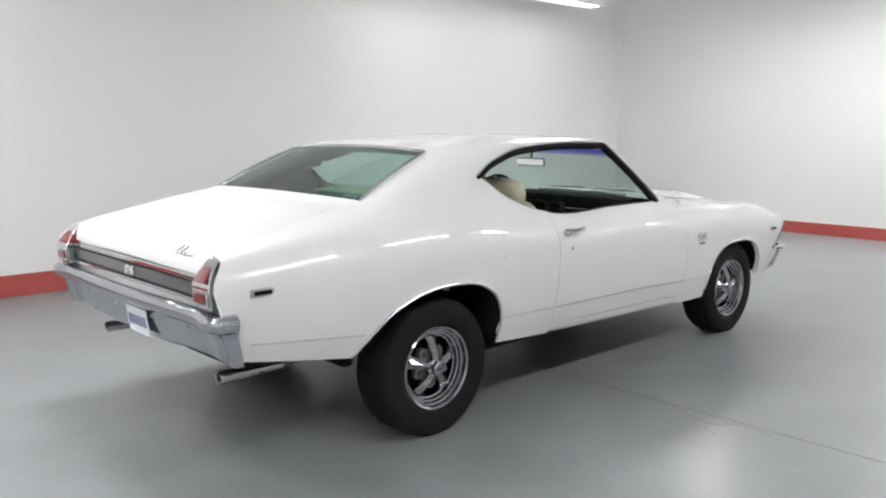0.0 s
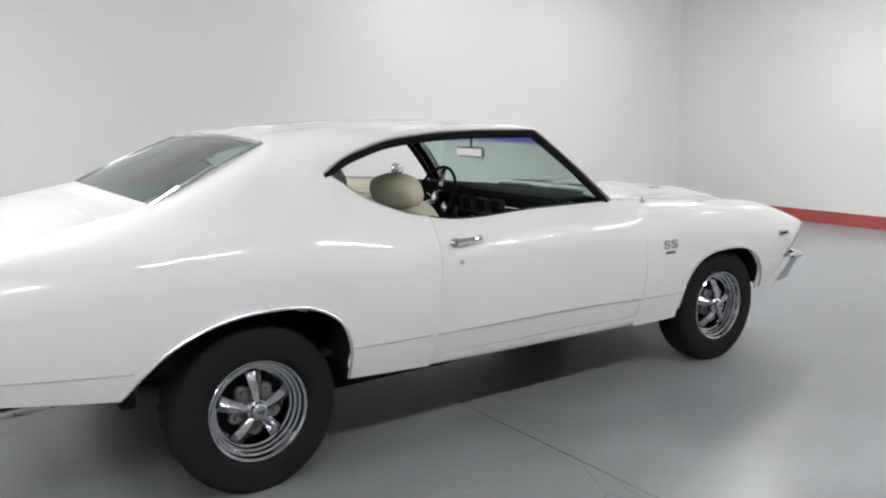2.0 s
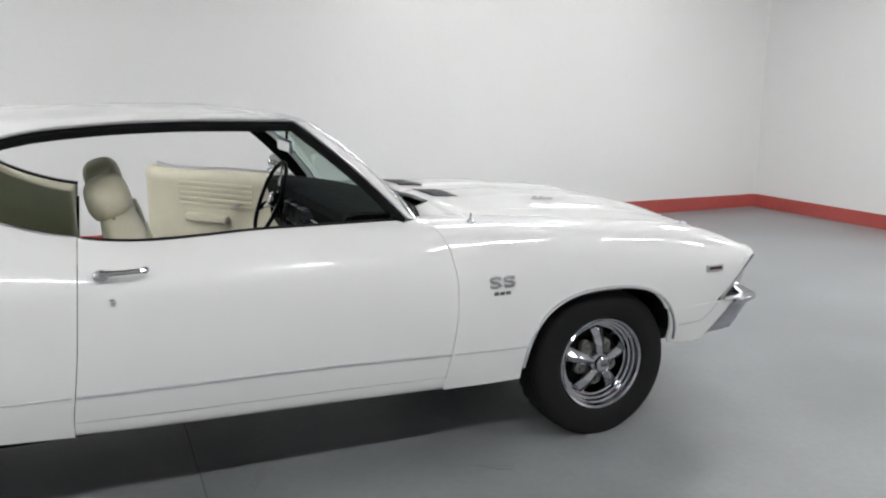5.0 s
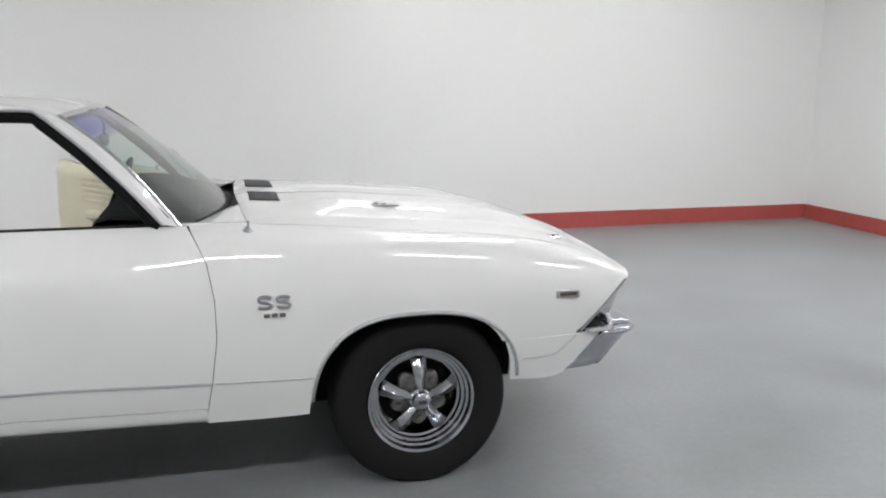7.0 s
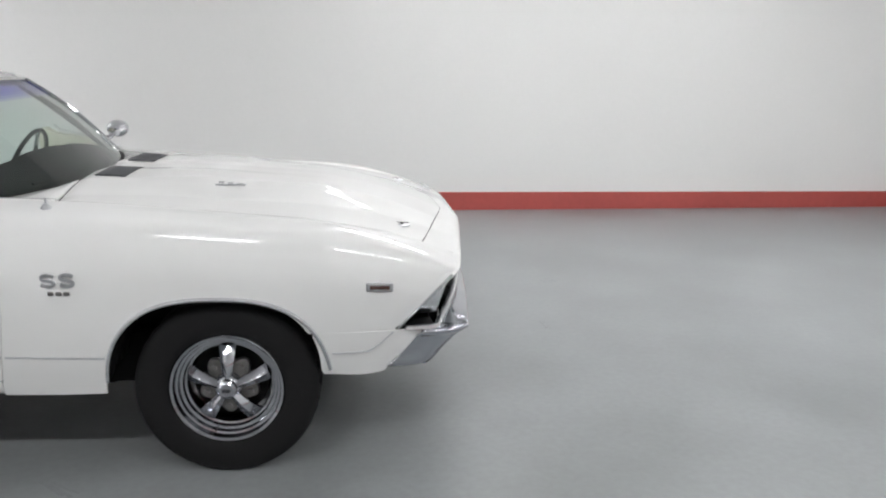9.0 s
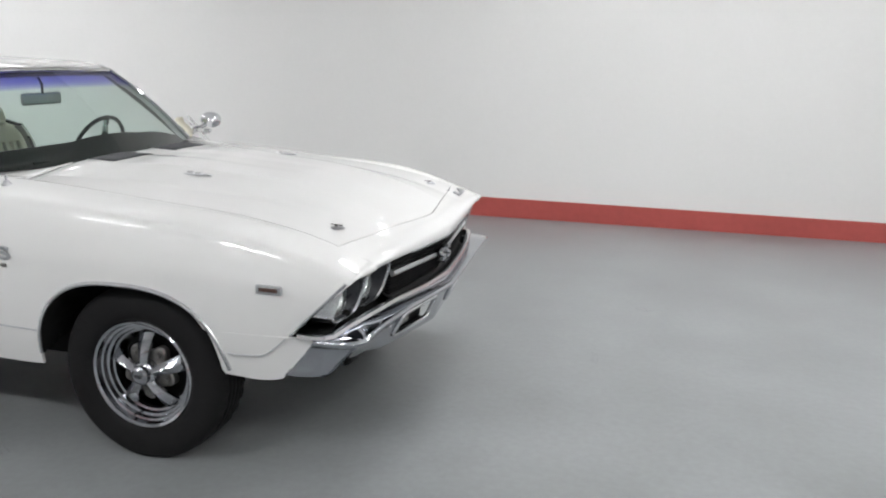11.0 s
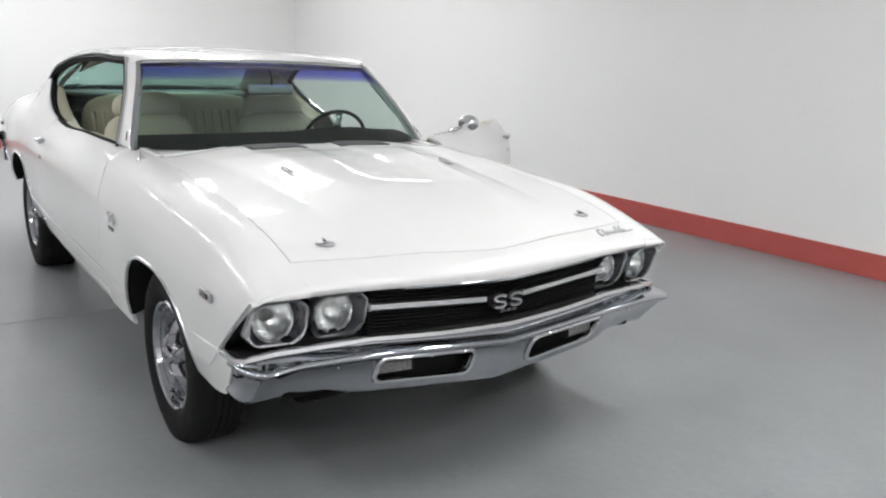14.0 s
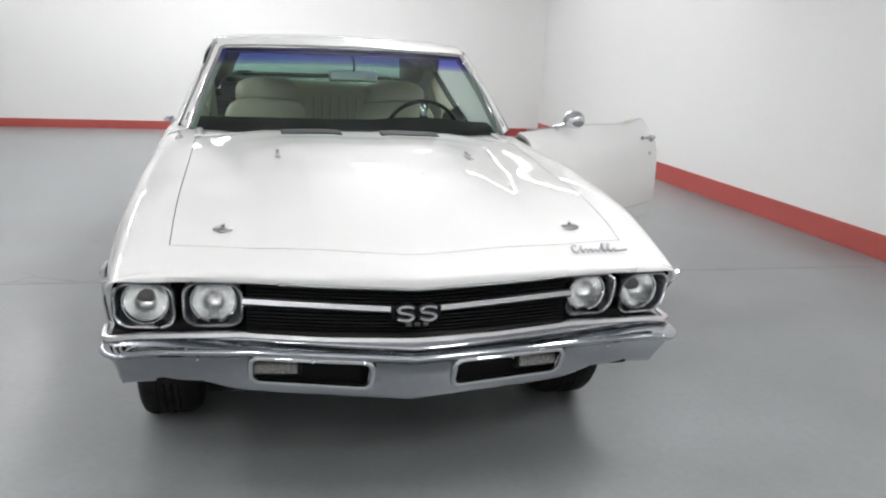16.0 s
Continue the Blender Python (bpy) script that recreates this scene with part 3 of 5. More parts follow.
def build_seals(s):
    """Black rubber behind the gaps of door and hood."""
    for x0, edge, kind in ((-.66, DOOR_REAR, "door"), (.70, DOOR_FRONT, "door")):
        sec = trimmed(side_section(x0, kind), B0(x0)[1] + .055)
        bm = bmesh.new()
        tube(bm, [(edge(z), s * (w - .026), z) for w, z in resample(sec, 24) if z < .94], .007, 6)
        part("door_seal", bm, BLACK, car, "black rubber door seal")
    bm = bmesh.new()
    tube(bm, [(x, s * (B0(x)[0] - .004), B0(x)[1] + .055) for x in np.linspace(-.68, .66, 24)], .008, 6)
    part("door_seal", bm, BLACK, car, "black rubber door seal")
    bm = bmesh.new()
    tube(bm, [(x, s * (F5(x)[0] - .002), F5(x)[1] - .024) for x in np.linspace(.84, 2.12, 26)], .012, 6)
    part("hood_seal", bm, BLACK, car, "black rubber hood seal")


build_shell()
build_boot()
for s in (-1, 1):
    build_seals(s)
for s in (-1, 1):
    build_fender(s)
build_hood()
build_header()


# ------------------------------------------------------------------ doors
HINGE = (.69, .875)


def build_door(s):
    """A door skin with its inner card, top rail, handle and lock, hung on its front edge."""
    off = Vector((-HINGE[0], -s * HINGE[1], 0))
    cols = list(np.linspace(-.66, .70, 40))
    rows = []
    for i, x in enumerate(cols):
        a = i / 39
        sec = trimmed(side_section(min(x, .7), "door"), B0(x)[1] + .0575)
        row = []
        for w, z in resample(sec, 26):
            x0, x1 = DOOR_REAR(z) + .0013, DOOR_FRONT(z) - .0013
            row.append(Vector((x + (x0 + .66) * (1 - a) ** 6 + (x1 - .70) * a ** 6, s * w, z)) + off)
        rows.append(row)
    bm = bmesh.new()
    grid(bm, rows, flip=s > 0)
    bmesh.ops.recalc_face_normals(bm, faces=bm.faces)
    door = part("door", bm, PAINT, car, "closed white passenger door", thick=0.018)
    door.location = (HINGE[0], s * HINGE[1], 0)
    # inner card
    card = bmesh.new()
    rows = []
    for x in np.linspace(-.63, .60, 26):
        top = B5(x)[1] - .006
        prof = [(.785, top - .022), (.745, top - .024), (.735, top - .045), (.74, top - .13), (.735, .70), (.745, .52), (.77, .44), (.84, .42)]
        rows.append([Vector((x, s * w, z)) + off for w, z in resample(through_points(prof, 4), 20)])
    grid(card, rows, flip=s < 0)
    bmesh.ops.recalc_face_normals(card, faces=card.faces)
    part("door_card", card, CREAM, door, "cream vinyl inner door card", thick=-0.02)
    for k in range(5):
        bm = bmesh.new()
        z = .905 - .032 * k
        tube(bm, [Vector((x, s * .722, z)) + off for x in np.linspace(-.34, .26, 14)], .014, 6)
        part("pleat", bm, CREAM, door)
    bm = bmesh.new()
    box(bm, off + Vector((-.1, s * .705, .70)), (.34, .055, .05))
    part("armrest", bm, CREAM, door, bevel=.015)
    bm = bmesh.new()
    tube(bm, [off + Vector(p) for p in ((.18, s * .725, .80), (.18, s * .69, .80), (.12, s * .685, .78))], .008, 6)
    part("window_crank", bm, CHROME, door, "chrome window crank")
    bm = bmesh.new()
    path = [Vector((x, s * (B5(x)[0] - .012), B5(x)[1] + .002)) + off for x in np.linspace(-.63, .56, 24)]
    ribbon(bm, path, [(0, 0, 1)] * 24, .012 if s > 0 else .028, .004)
    part("belt_seal", bm, BRUSHED if s > 0 else BLACK, door, "thin bright window seal" if s > 0 else "black window seal")
    # handle with round end boss and bar
    h = Vector((-.532, s * .932, .905)) + off
    bm = bmesh.new()
    for v in bmesh.ops.create_uvsphere(bm, u_segments=16, v_segments=10, radius=.021)["verts"]:
        v.co = Vector((v.co.x * 1.25, v.co.y * .8, v.co.z)) + h + Vector((-.05, -s * .004, -.004))
    tube(bm, [h + Vector(p) for p in ((-.05, s * .016, .006), (0, s * .028, .008), (.055, s * .026, .009), (.085, s * .012, .008))], [.011, .009, .008, .008], 8)
    for v in bmesh.ops.create_uvsphere(bm, u_segments=12, v_segments=8, radius=.012)["verts"]:
        v.co = Vector((v.co.x * 1.3, v.co.y, v.co.z)) + h + Vector((.085, s * .004, .006))
    part("handle", bm, CHROME, door, "chrome door handle")
    bm = bmesh.new()
    lathe(bm, [(0, .010), (.006, .010), (.010, .006), (.011, 0)], 16, "y")
    for v in bm.verts:
        v.co = Vector((v.co.x, s * v.co.y, v.co.z)) + Vector((-.552, s * .942, .817)) + off
    bmesh.ops.recalc_face_normals(bm, faces=bm.faces)
    part("lock", bm, BRUSHED, door, "round door lock")
    # lower trim line
    bm = bmesh.new()
    xs = np.linspace(-.685, .683, 30)
    ribbon(bm, [Vector((x, s * (B1(x)[0] + .001), B1(x)[1])) + off for x in xs], [(0, s, 0)] * 30, .010, .002)
    part("trim_line", bm, GREY_LINE, door, "thin grey line")
    return door


build_door(-1)
left_door = build_door(1)
left_door["label"] = "driver's door standing wide open"


def build_mirror():
    """The chrome mirror on the open door."""
    off = Vector((-HINGE[0], -HINGE[1], 0))
    base = Vector((.315, .80, .993)) + off
    head = base + Vector((-.005, .095, .055))
    bm = bmesh.new()
    lathe(bm, [(0, -.02), (.054, -.02), (.058, -.03), (.062, -.024), (.060, -.008), (.046, .022), (.022, .04), (0, .046)], 28, "x")
    for v in bm.verts:
        v.co = Vector((v.co.x, v.co.y, v.co.z * .78)) + head
    tube(bm, [base, base + Vector((.03, .03, .015)), base + Vector((.0, .08, .045))], [.022, .013, .011], 10)
    part("mirror", bm, CHROME, left_door, "round chrome door mirror on a stem")


build_mirror()


# ------------------------------------------------------------------ glass, pillars, trims
WS_TOP = lambda y: Vector((.210 + .03 * (1 - (y / .615) ** 2), y, 1.336 + .015 * (1 - (y / .615) ** 2)))
WS_LOW = lambda y: Vector((.602 + .17 * (1 - (abs(y) / .74) ** 2), y, .977))


def screen_point(u, v):
    """Windshield: u across from right to left, v from top to bottom."""
    a, b = WS_TOP(-.615 + 1.23 * u), WS_LOW(-.74 + 1.48 * u)
    n = Vector((.5, 0, .6)).normalized()
    return a.lerp(b, v) + n * (.025 * math.sin(math.pi * v))


def back_point(u, v):
    wt, wl = B6(-1.275)[0] + .004, B6(-1.745)[0] + .004
    a = Vector((-1.28, wt * (1 - 2 * u), 1.336 + .02 * (1 - (2 * u - 1) ** 2)))
    b = Vector((-1.745 - .03 * (1 - (2 * u - 1) ** 2), wl * (1 - 2 * u), 1.1265 + .012 * (1 - (2 * u - 1) ** 2)))
    return a.lerp(b, v) + Vector((-.3, 0, .6)).normalized() * (.012 * math.sin(math.pi * v))


def pane(name, f, v0, v1, mat, label):
    bm = bmesh.new()
    grid(bm, [[f(u, v) for u in np.linspace(0, 1, 21)] for v in np.linspace(v0, v1, 10)])
    return part(name, bm, mat, car, label)


def build_band():
    """Blue tint that fades downwards."""
    bm = bmesh.new()
    steps = (0, .125, .155, .185, .215, .24)
    for k in range(5):
        n = len(bm.faces)
        grid(bm, [[screen_point(u, v) for u in np.linspace(0, 1, 21)] for v in steps[k:k + 2]])
        bm.faces.ensure_lookup_table()
        for f in bm.faces[n:]:
            f.material_index = k
    bmesh.ops.remove_doubles(bm, verts=bm.verts, dist=.0005)
    part("windshield_band", bm, BLUEBAND, car, "blue tint band along the windshield top")
    bm = bmesh.new()
    path = [screen_point(u, -.01) + Vector((-.012, 0, -.010)) for u in np.linspace(.01, .99, 25)]
    ribbon(bm, path, [(.5, 0, .6)] * 25, .022, .003)
    part("header_seal", bm, BLACK, car, "black strip inside the windshield top")


pane("windshield", screen_point, .24, 1, GLASS, "clear curved windshield")
build_band()
pane("rear_window", back_point, 0, 1, BACK_GLASS, "greenish back window")


def build_sticker():
    """Small printed slip inside the lower corner of the back window."""
    bm = bmesh.new()
    inset = Vector((.012, 0, -.02))
    at = lambda u, v: back_point(u, v) + inset
    grid(bm, [[at(u, v) for u in np.linspace(.87, .94, 4)] for v in (.86, .94)])
    slip = part("window_sticker", bm, PLATE_WHITE, car, "small pale printed sticker", thick=.001)
    for v in (.88, .90, .92):
        bm = bmesh.new()
        grid(bm, [[at(u, w) + Vector((-.001, 0, .002)) for u in (.88, .93)] for w in (v - .005, v + .005)])
        part("sticker_bar", bm, TAIL_PANEL, slip, thick=.0005)


build_sticker()


def edge_strip(name, pts, n, w, h, mat, label=""):
    bm = bmesh.new()
    ribbon(bm, pts, n if isinstance(n, list) else [n] * len(pts), w, h)
    return part(name, bm, mat, car, label)


def build_glass_trim():
    us = np.linspace(0, 1, 31)
    fn, rn = (.5, 0, .6), (-.35, 0, .8)
    edge_strip("windshield_trim", [screen_point(u, -.02) for u in us], fn, .022, .008, CHROME, "chrome windshield moulding")
    edge_strip("windshield_trim", [screen_point(u, 1.01) for u in us], fn, .018, .006, BLACK, "black lower seal")
    edge_strip("back_window_trim", [back_point(u, -.01) for u in us], rn, .016, .008, CHROME, "chrome back window moulding")
    edge_strip("back_window_trim", [back_point(u, 1.01) for u in us], rn, .012, .005, CHROME, "chrome back window moulding")
    for u in (0, 1):
        s = -1 if u == 0 else 1
        vs = np.linspace(-.02, 1.0, 16)
        edge_strip("windshield_trim", [screen_point(u, v) + Vector((0, s * .008, 0)) for v in vs], (.6, s * .5, .5), .026, .008, CHROME, "chrome windshield moulding")
        s = 1 if u == 0 else -1
        edge_strip("back_window_trim", [back_point(u, v) for v in vs], (-.3, s * .3, .8), .011, .007, CHROME, "chrome back window moulding")


def pillar_line(s):
    """Front edge of the side window opening, from the roof to the belt."""
    return [Vector((x, s * w, z)) for x, w, z in through_points([(.125, .656, 1.359), (.30, .707, 1.218), (.45, .757, 1.085), (.54, .79, .995)], 6)]


def build_pillars(s):
    a = pillar_line(s)
    n = len(a) - 1
    rows = []
    for i, p in enumerate(a):
        t = i / n
        q = screen_point(0 if s < 0 else 1, max(t * 1.0, 0)) + Vector((0, s * .012, .004))
        m = (p + q) / 2 + Vector((.006, s * .012, .006))
        rows.append([p + Vector((-.004, -s * .03, -.01)), p, m, q, q + Vector((-.02, -s * .03, -.02))])
    bm = bmesh.new()
    grid(bm, [[r[k] for k in range(5)] for r in rows])
    bmesh.ops.recalc_face_normals(bm, faces=bm.faces)
    part("pillar", bm, PAINT, car, "white windshield pillar", thick=0.004)
    # black weatherstrip round the window opening, with a bright drip rail over it
    top = [Vector((x, s * DLO(x)[0], DLO(x)[1])) for x in np.linspace(-1.085, .125, 36)]
    inner = [p + Vector((0, -s * .012, -.016)) for p in top] + [p + Vector((-.014, -s * .014, -.006)) for p in a[1:]]
    bm = bmesh.new()
    ribbon(bm, inner, [(0, s * .8, -.35)] * len(inner), .036, .022)
    part("weatherstrip", bm, BLACK, car, "black rubber window seal")
    bm = bmesh.new()
    ribbon(bm, [p + Vector((.012, -s * .036, .004)) for p in a[4:]], [(-.3, s * .8, -.1)] * (len(a) - 4), .05, .006)
    part("pillar_trim", bm, BLACK, car, "black inner pillar trim")
    bm = bmesh.new()
    rail = [p + Vector((0, s * .004, .004)) for p in top] + [p + Vector((.006, s * .004, .004)) for p in a[1:]]
    tube(bm, rail, .0055, 6)
    part("drip_rail", bm, BRUSHED, car, "bright drip rail moulding")
    bm = bmesh.new()
    ribbon(bm, [Vector((x, s * (B5(x)[0] - .022), B5(x)[1] - .004)) for x in np.linspace(-1.07, -.645, 16)], [(0, 0, 1)] * 16, .03, .008)
    part("quarter_seal", bm, BLACK, car, "black quarter window seal")
    bm = bmesh.new()
    sill = [Vector((x, s * (B5(x)[0] - .006), B5(x)[1] + .002)) for x in np.linspace(-1.08, -.645, 16)]
    tube(bm, sill, .005, 6)
    part("sill_trim", bm, BRUSHED, car, "bright quarter window sill trim")


build_glass_trim()
for s in (-1, 1):
    build_pillars(s)


def build_cowl():
    """Dark wiper recess between windshield and hood, with louvred panels let into the hood."""
    bm = bmesh.new()
    rows = []
    for u in np.linspace(0, 1, 25):
        p = WS_LOW(-.74 + 1.48 * u)
        rows.append([p + Vector((-.05, 0, -.03)), p + Vector((.0, 0, -.014)), Vector((.84, p.y * .93, .95)), Vector((.90, p.y * .93, .945))])
    grid(bm, rows)
    bmesh.ops.recalc_face_normals(bm, faces=bm.faces)
    part("cowl", bm, BLACK, car, "black cowl below the windshield", thick=.005)
    for s in (-1, 1):
        bm = bmesh.new()
        tube(bm, [(.74, s * .12 + .25, .972), (.70, s * .12, .985), (.655, s * .12 - .33, .992)], .006, 6)
        part("wiper", bm, BLACK, car, "black wiper arm")
        rows = []
        bm = bmesh.new()
        for x in np.linspace(.60, .83, 8):
            wf, zf = F5(max(x, .6))
            rows.append([(x, s * w, z) for w, z in ((wf + .004, zf), (wf - .03, zf + .001), (.6, .978 + .0), (.56, .955))])
        # small white cowl corner beside the glass
        grid(bm, [[p for p in r[:2]] for r in rows])
        bmesh.ops.recalc_face_normals(bm, faces=bm.faces)
        part("cowl_corner", bm, PAINT, car, thick=.006)
        # white cowl panel between glass and hood
        bm = bmesh.new()
        rows = []
        for y in np.linspace(.40, .682, 12):
            a = WS_LOW(y) + Vector((.016, 0, .002))
            xr = .80 + .035 * (y / .68) ** 2 - .004
            zb = hood_z(xr + .004, y) - .006
            rows.append([(a.x + (xr - a.x) * t, s * y, a.z + (zb - a.z) * t) for t in (0, .35, .7, 1)])
        grid(bm, rows)
        bmesh.ops.recalc_face_normals(bm, faces=bm.faces)
        part("cowl_panel", bm, PAINT, car, thick=.006)


def build_louvres(s):
    """Louvred insert at the back of a hood dome."""
    bm = bmesh.new()
    rows = []
    for x in np.linspace(.852, .970, 5):
        rows.append([(x, s * y, hood_z(x, y) + .0015) for y in np.linspace(.085, .345, 10)])
    grid(bm, rows, flip=s < 0)
    bmesh.ops.recalc_face_normals(bm, faces=bm.faces)
    insert = part("hood_louvre", bm, LOUVRE, car, "grey metal louvre insert", thick=-.002)
    for k in range(6):
        x = .862 + .019 * k
        bm = bmesh.new()
        tube(bm, [(x, s * y, hood_z(x, y) + .002) for y in np.linspace(.095, .335, 8)], .0035, 6, squash=.6)
        part("slat", bm, LOUVRE, insert)


def build_hood_trim():
    for s in (-1, 1):
        build_louvres(s)
        # three-part engine badge on the flank of each dome
        badge = None
        bm = bmesh.new()
        x, y = 1.378, s * .372
        box(bm, (x, y, hood_z(x, y) + .004), (.115, .022, .006))
        badge = part("hood_badge", bm, BRUSHED, car, "small metal hood badge", bevel=.003)
        for k in (-1, 0, 1):
            bm = bmesh.new()
            box(bm, (x + .034 * k, y, hood_z(x + .034 * k, y) + .009), (.020, .013, .006))
            part("badge_mark", bm, CHROME, badge)
        # hood pins
        x, y = 2.028, s * .551
        z = hood_z(x, y)
        bm = bmesh.new()
        lathe(bm, [(0, .004), (.026, .0035), (.030, .001), (.031, -.003)], 20, "z", (x, y, z))
        pin = part("hood_pin", bm, BRUSHED, car, "chrome hood pin plate")
        bm = bmesh.new()
        tube(bm, [(x - .0, y, z), (x, y, z + .011)], .005, 8)
        tube(bm, [(x - .02, y + .004, z + .010), (x + .025, y - .004, z + .009)], .0015, 6)
        part("pin_clip", bm, STEEL, pin)
    bm = bmesh.new()
    lathe(bm, [(0, .016), (.008, .014), (.012, .008), (.018, .002), (.019, -.006)], 16, "z", (.829, -.772, .964))
    tube(bm, [(.829, -.772, .97), (.829, -.772, .998)], .004, 8)
    part("antenna_base", bm, BRUSHED, car, "chrome antenna stub")


def emblem(name, w, h, m, mat, parent, label, depth=.006):
    """Two fat curved bars side by side, facing local z."""
    bm = bmesh.new()
    bend = through_points([(.40, .34), (.20, .45), (-.18, .45), (-.38, .30), (-.30, .10), (.26, -.08), (.38, -.28), (.20, -.45), (-.18, -.45), (-.42, -.34)], 4)
    for c in (-.27, .27):
        pts = [m @ Vector(((c + u * .46) * w, v * h * .82, 0)) for u, v in bend]
        up = m.to_3x3() @ Vector((0, 0, 1))
        ribbon(bm, pts, [up] * len(pts), h * .23, depth)
    return part(name, bm, mat, parent, label, smooth=30)


def flourish(name, length, height, m, mat, parent, label, stroke=.10):
    """A slanted wavy wire mark, facing local z: a round hook, low waves, two tall loops and a tail."""
    bm = bmesh.new()
    pts = [(.07, .42), (.02, .5), (-.01, .3), (.0, .0), (.05, -.12), (.11, .0), (.15, .42), (.16, .1), (.19, -.1), (.22, .15), (.25, .12), (.26, -.1), (.30, .1), (.34, .14), (.35, -.08), (.41, .1),
           (.45, -.1), (.50, .12), (.55, .5), (.56, .42), (.55, .0), (.59, -.1), (.64, .2), (.67, .48), (.68, .4), (.66, .0), (.70, -.1), (.75, .1), (.78, .02), (.77, -.1), (.84, -.06), (1.0, -.02)]
    path = [m @ Vector(((u - .5) * length + .3 * v * height, v * height, 0)) for u, v in through_points(pts, 3)]
    up = m.to_3x3() @ Vector((0, 0, 1))
    ribbon(bm, path, [up] * len(path), height * stroke, .003)
    return part(name, bm, mat, parent, label, smooth=30)


build_cowl()
build_hood_trim()


# ------------------------------------------------------------------ side trims, markers, badges
def build_side_trim(s):
    def strip(xs, label="thin grey line"):
        bm = bmesh.new()
        ribbon(bm, [(x, s * (B1(x)[0] + .001), B1(x)[1]) for x in xs], [(0, s, 0)] * len(xs), .006, .0015)
        part("trim_line", bm, GREY_LINE, car, label)
    strip(np.linspace(-2.43, -1.905, 14))
    strip(np.linspace(-1.075, -.70, 12))
    strip(np.linspace(.695, 1.025, 10))
    bm = bmesh.new()
    pts = [(1.775, B1(1.775)[0], .458), (1.87, B1(1.87)[0], .460), (1.91, B1(1.91)[0] + .001, .468), (1.99, B2(1.99)[0] - .010, .534)]
    ribbon(bm, [(x, s * (w + .001), z) for x, w, z in through_points(pts, 6)], [(0, s, 0)] * 19, .005, .0015)
    part("trim_line", bm, GREY_LINE, car, "thin grey line")
    # bright wheel opening mouldings
    for arch in (REAR_ARCH, FRONT_ARCH):
        pts = []
        for x, z in arch:
            sec = trimmed(side_section(x, "fender" if x > 0 else ("sail" if x < -1.09 else "quarter")), max(z, B0(x)[1]))
            pts.append((x, s * (sec[0, 0] + .002), max(z, B0(x)[1]) + .004))
        bm = bmesh.new()
        tube(bm, pts, .0075, 8)
        part("wheel_opening_trim", bm, SATIN, car, "bright wheel opening moulding")
    # side marker lamps
    for x, z, mat in ((1.944, .703, AMBER), (-2.372, .830, BLACK)):
        sec = side_section(x, "fender" if x > 0 else "sail")
        w = float(np.interp(z, sec[:16 if x > 0 else 32, 1], sec[:16 if x > 0 else 32, 0])) if x > 0 else float(np.interp(z, sec[:40, 1], sec[:40, 0]))
        bm = bmesh.new()
        box(bm, (x, s * (w + .002), z), (.092 if x > 0 else .105, .012, .031 if x > 0 else .034))
        m = part("side_marker", bm, BRUSHED, car, "chrome framed side marker lamp", bevel=.004)
        bm = bmesh.new()
        box(bm, (x, s * (w + .007), z), (.068 if x > 0 else .078, .008, .014 if x > 0 else .017))
        part("marker_lens", bm, mat, m, "dark marker lens", bevel=.002)
    # emblem with plain bars below it, on the fender
    x, z = .90, .735
    w = B2(x)[0] + .004
    turn = Matrix.Rotation(radians(90), 4, "X") if s < 0 else Matrix.Rotation(radians(180), 4, "Z") @ Matrix.Rotation(radians(90), 4, "X")
    b = emblem("fender_badge", .115, .05, Matrix.Translation((x, s * w, z + .01)) @ turn, BRUSHED, car, "silver emblem on the fender", depth=.004)
    for k in (-1, 0, 1):
        bm = bmesh.new()
        box(bm, (x + .026 * k, s * w, z - .036), (.020, .005, .014))
        part("number_bar", bm, STEEL, car, "small grey bar below the badge", bevel=.002)


for s in (-1, 1):
    build_side_trim(s)


# ------------------------------------------------------------------ wheels
SAG = .010  # how far the tyres are pressed flat


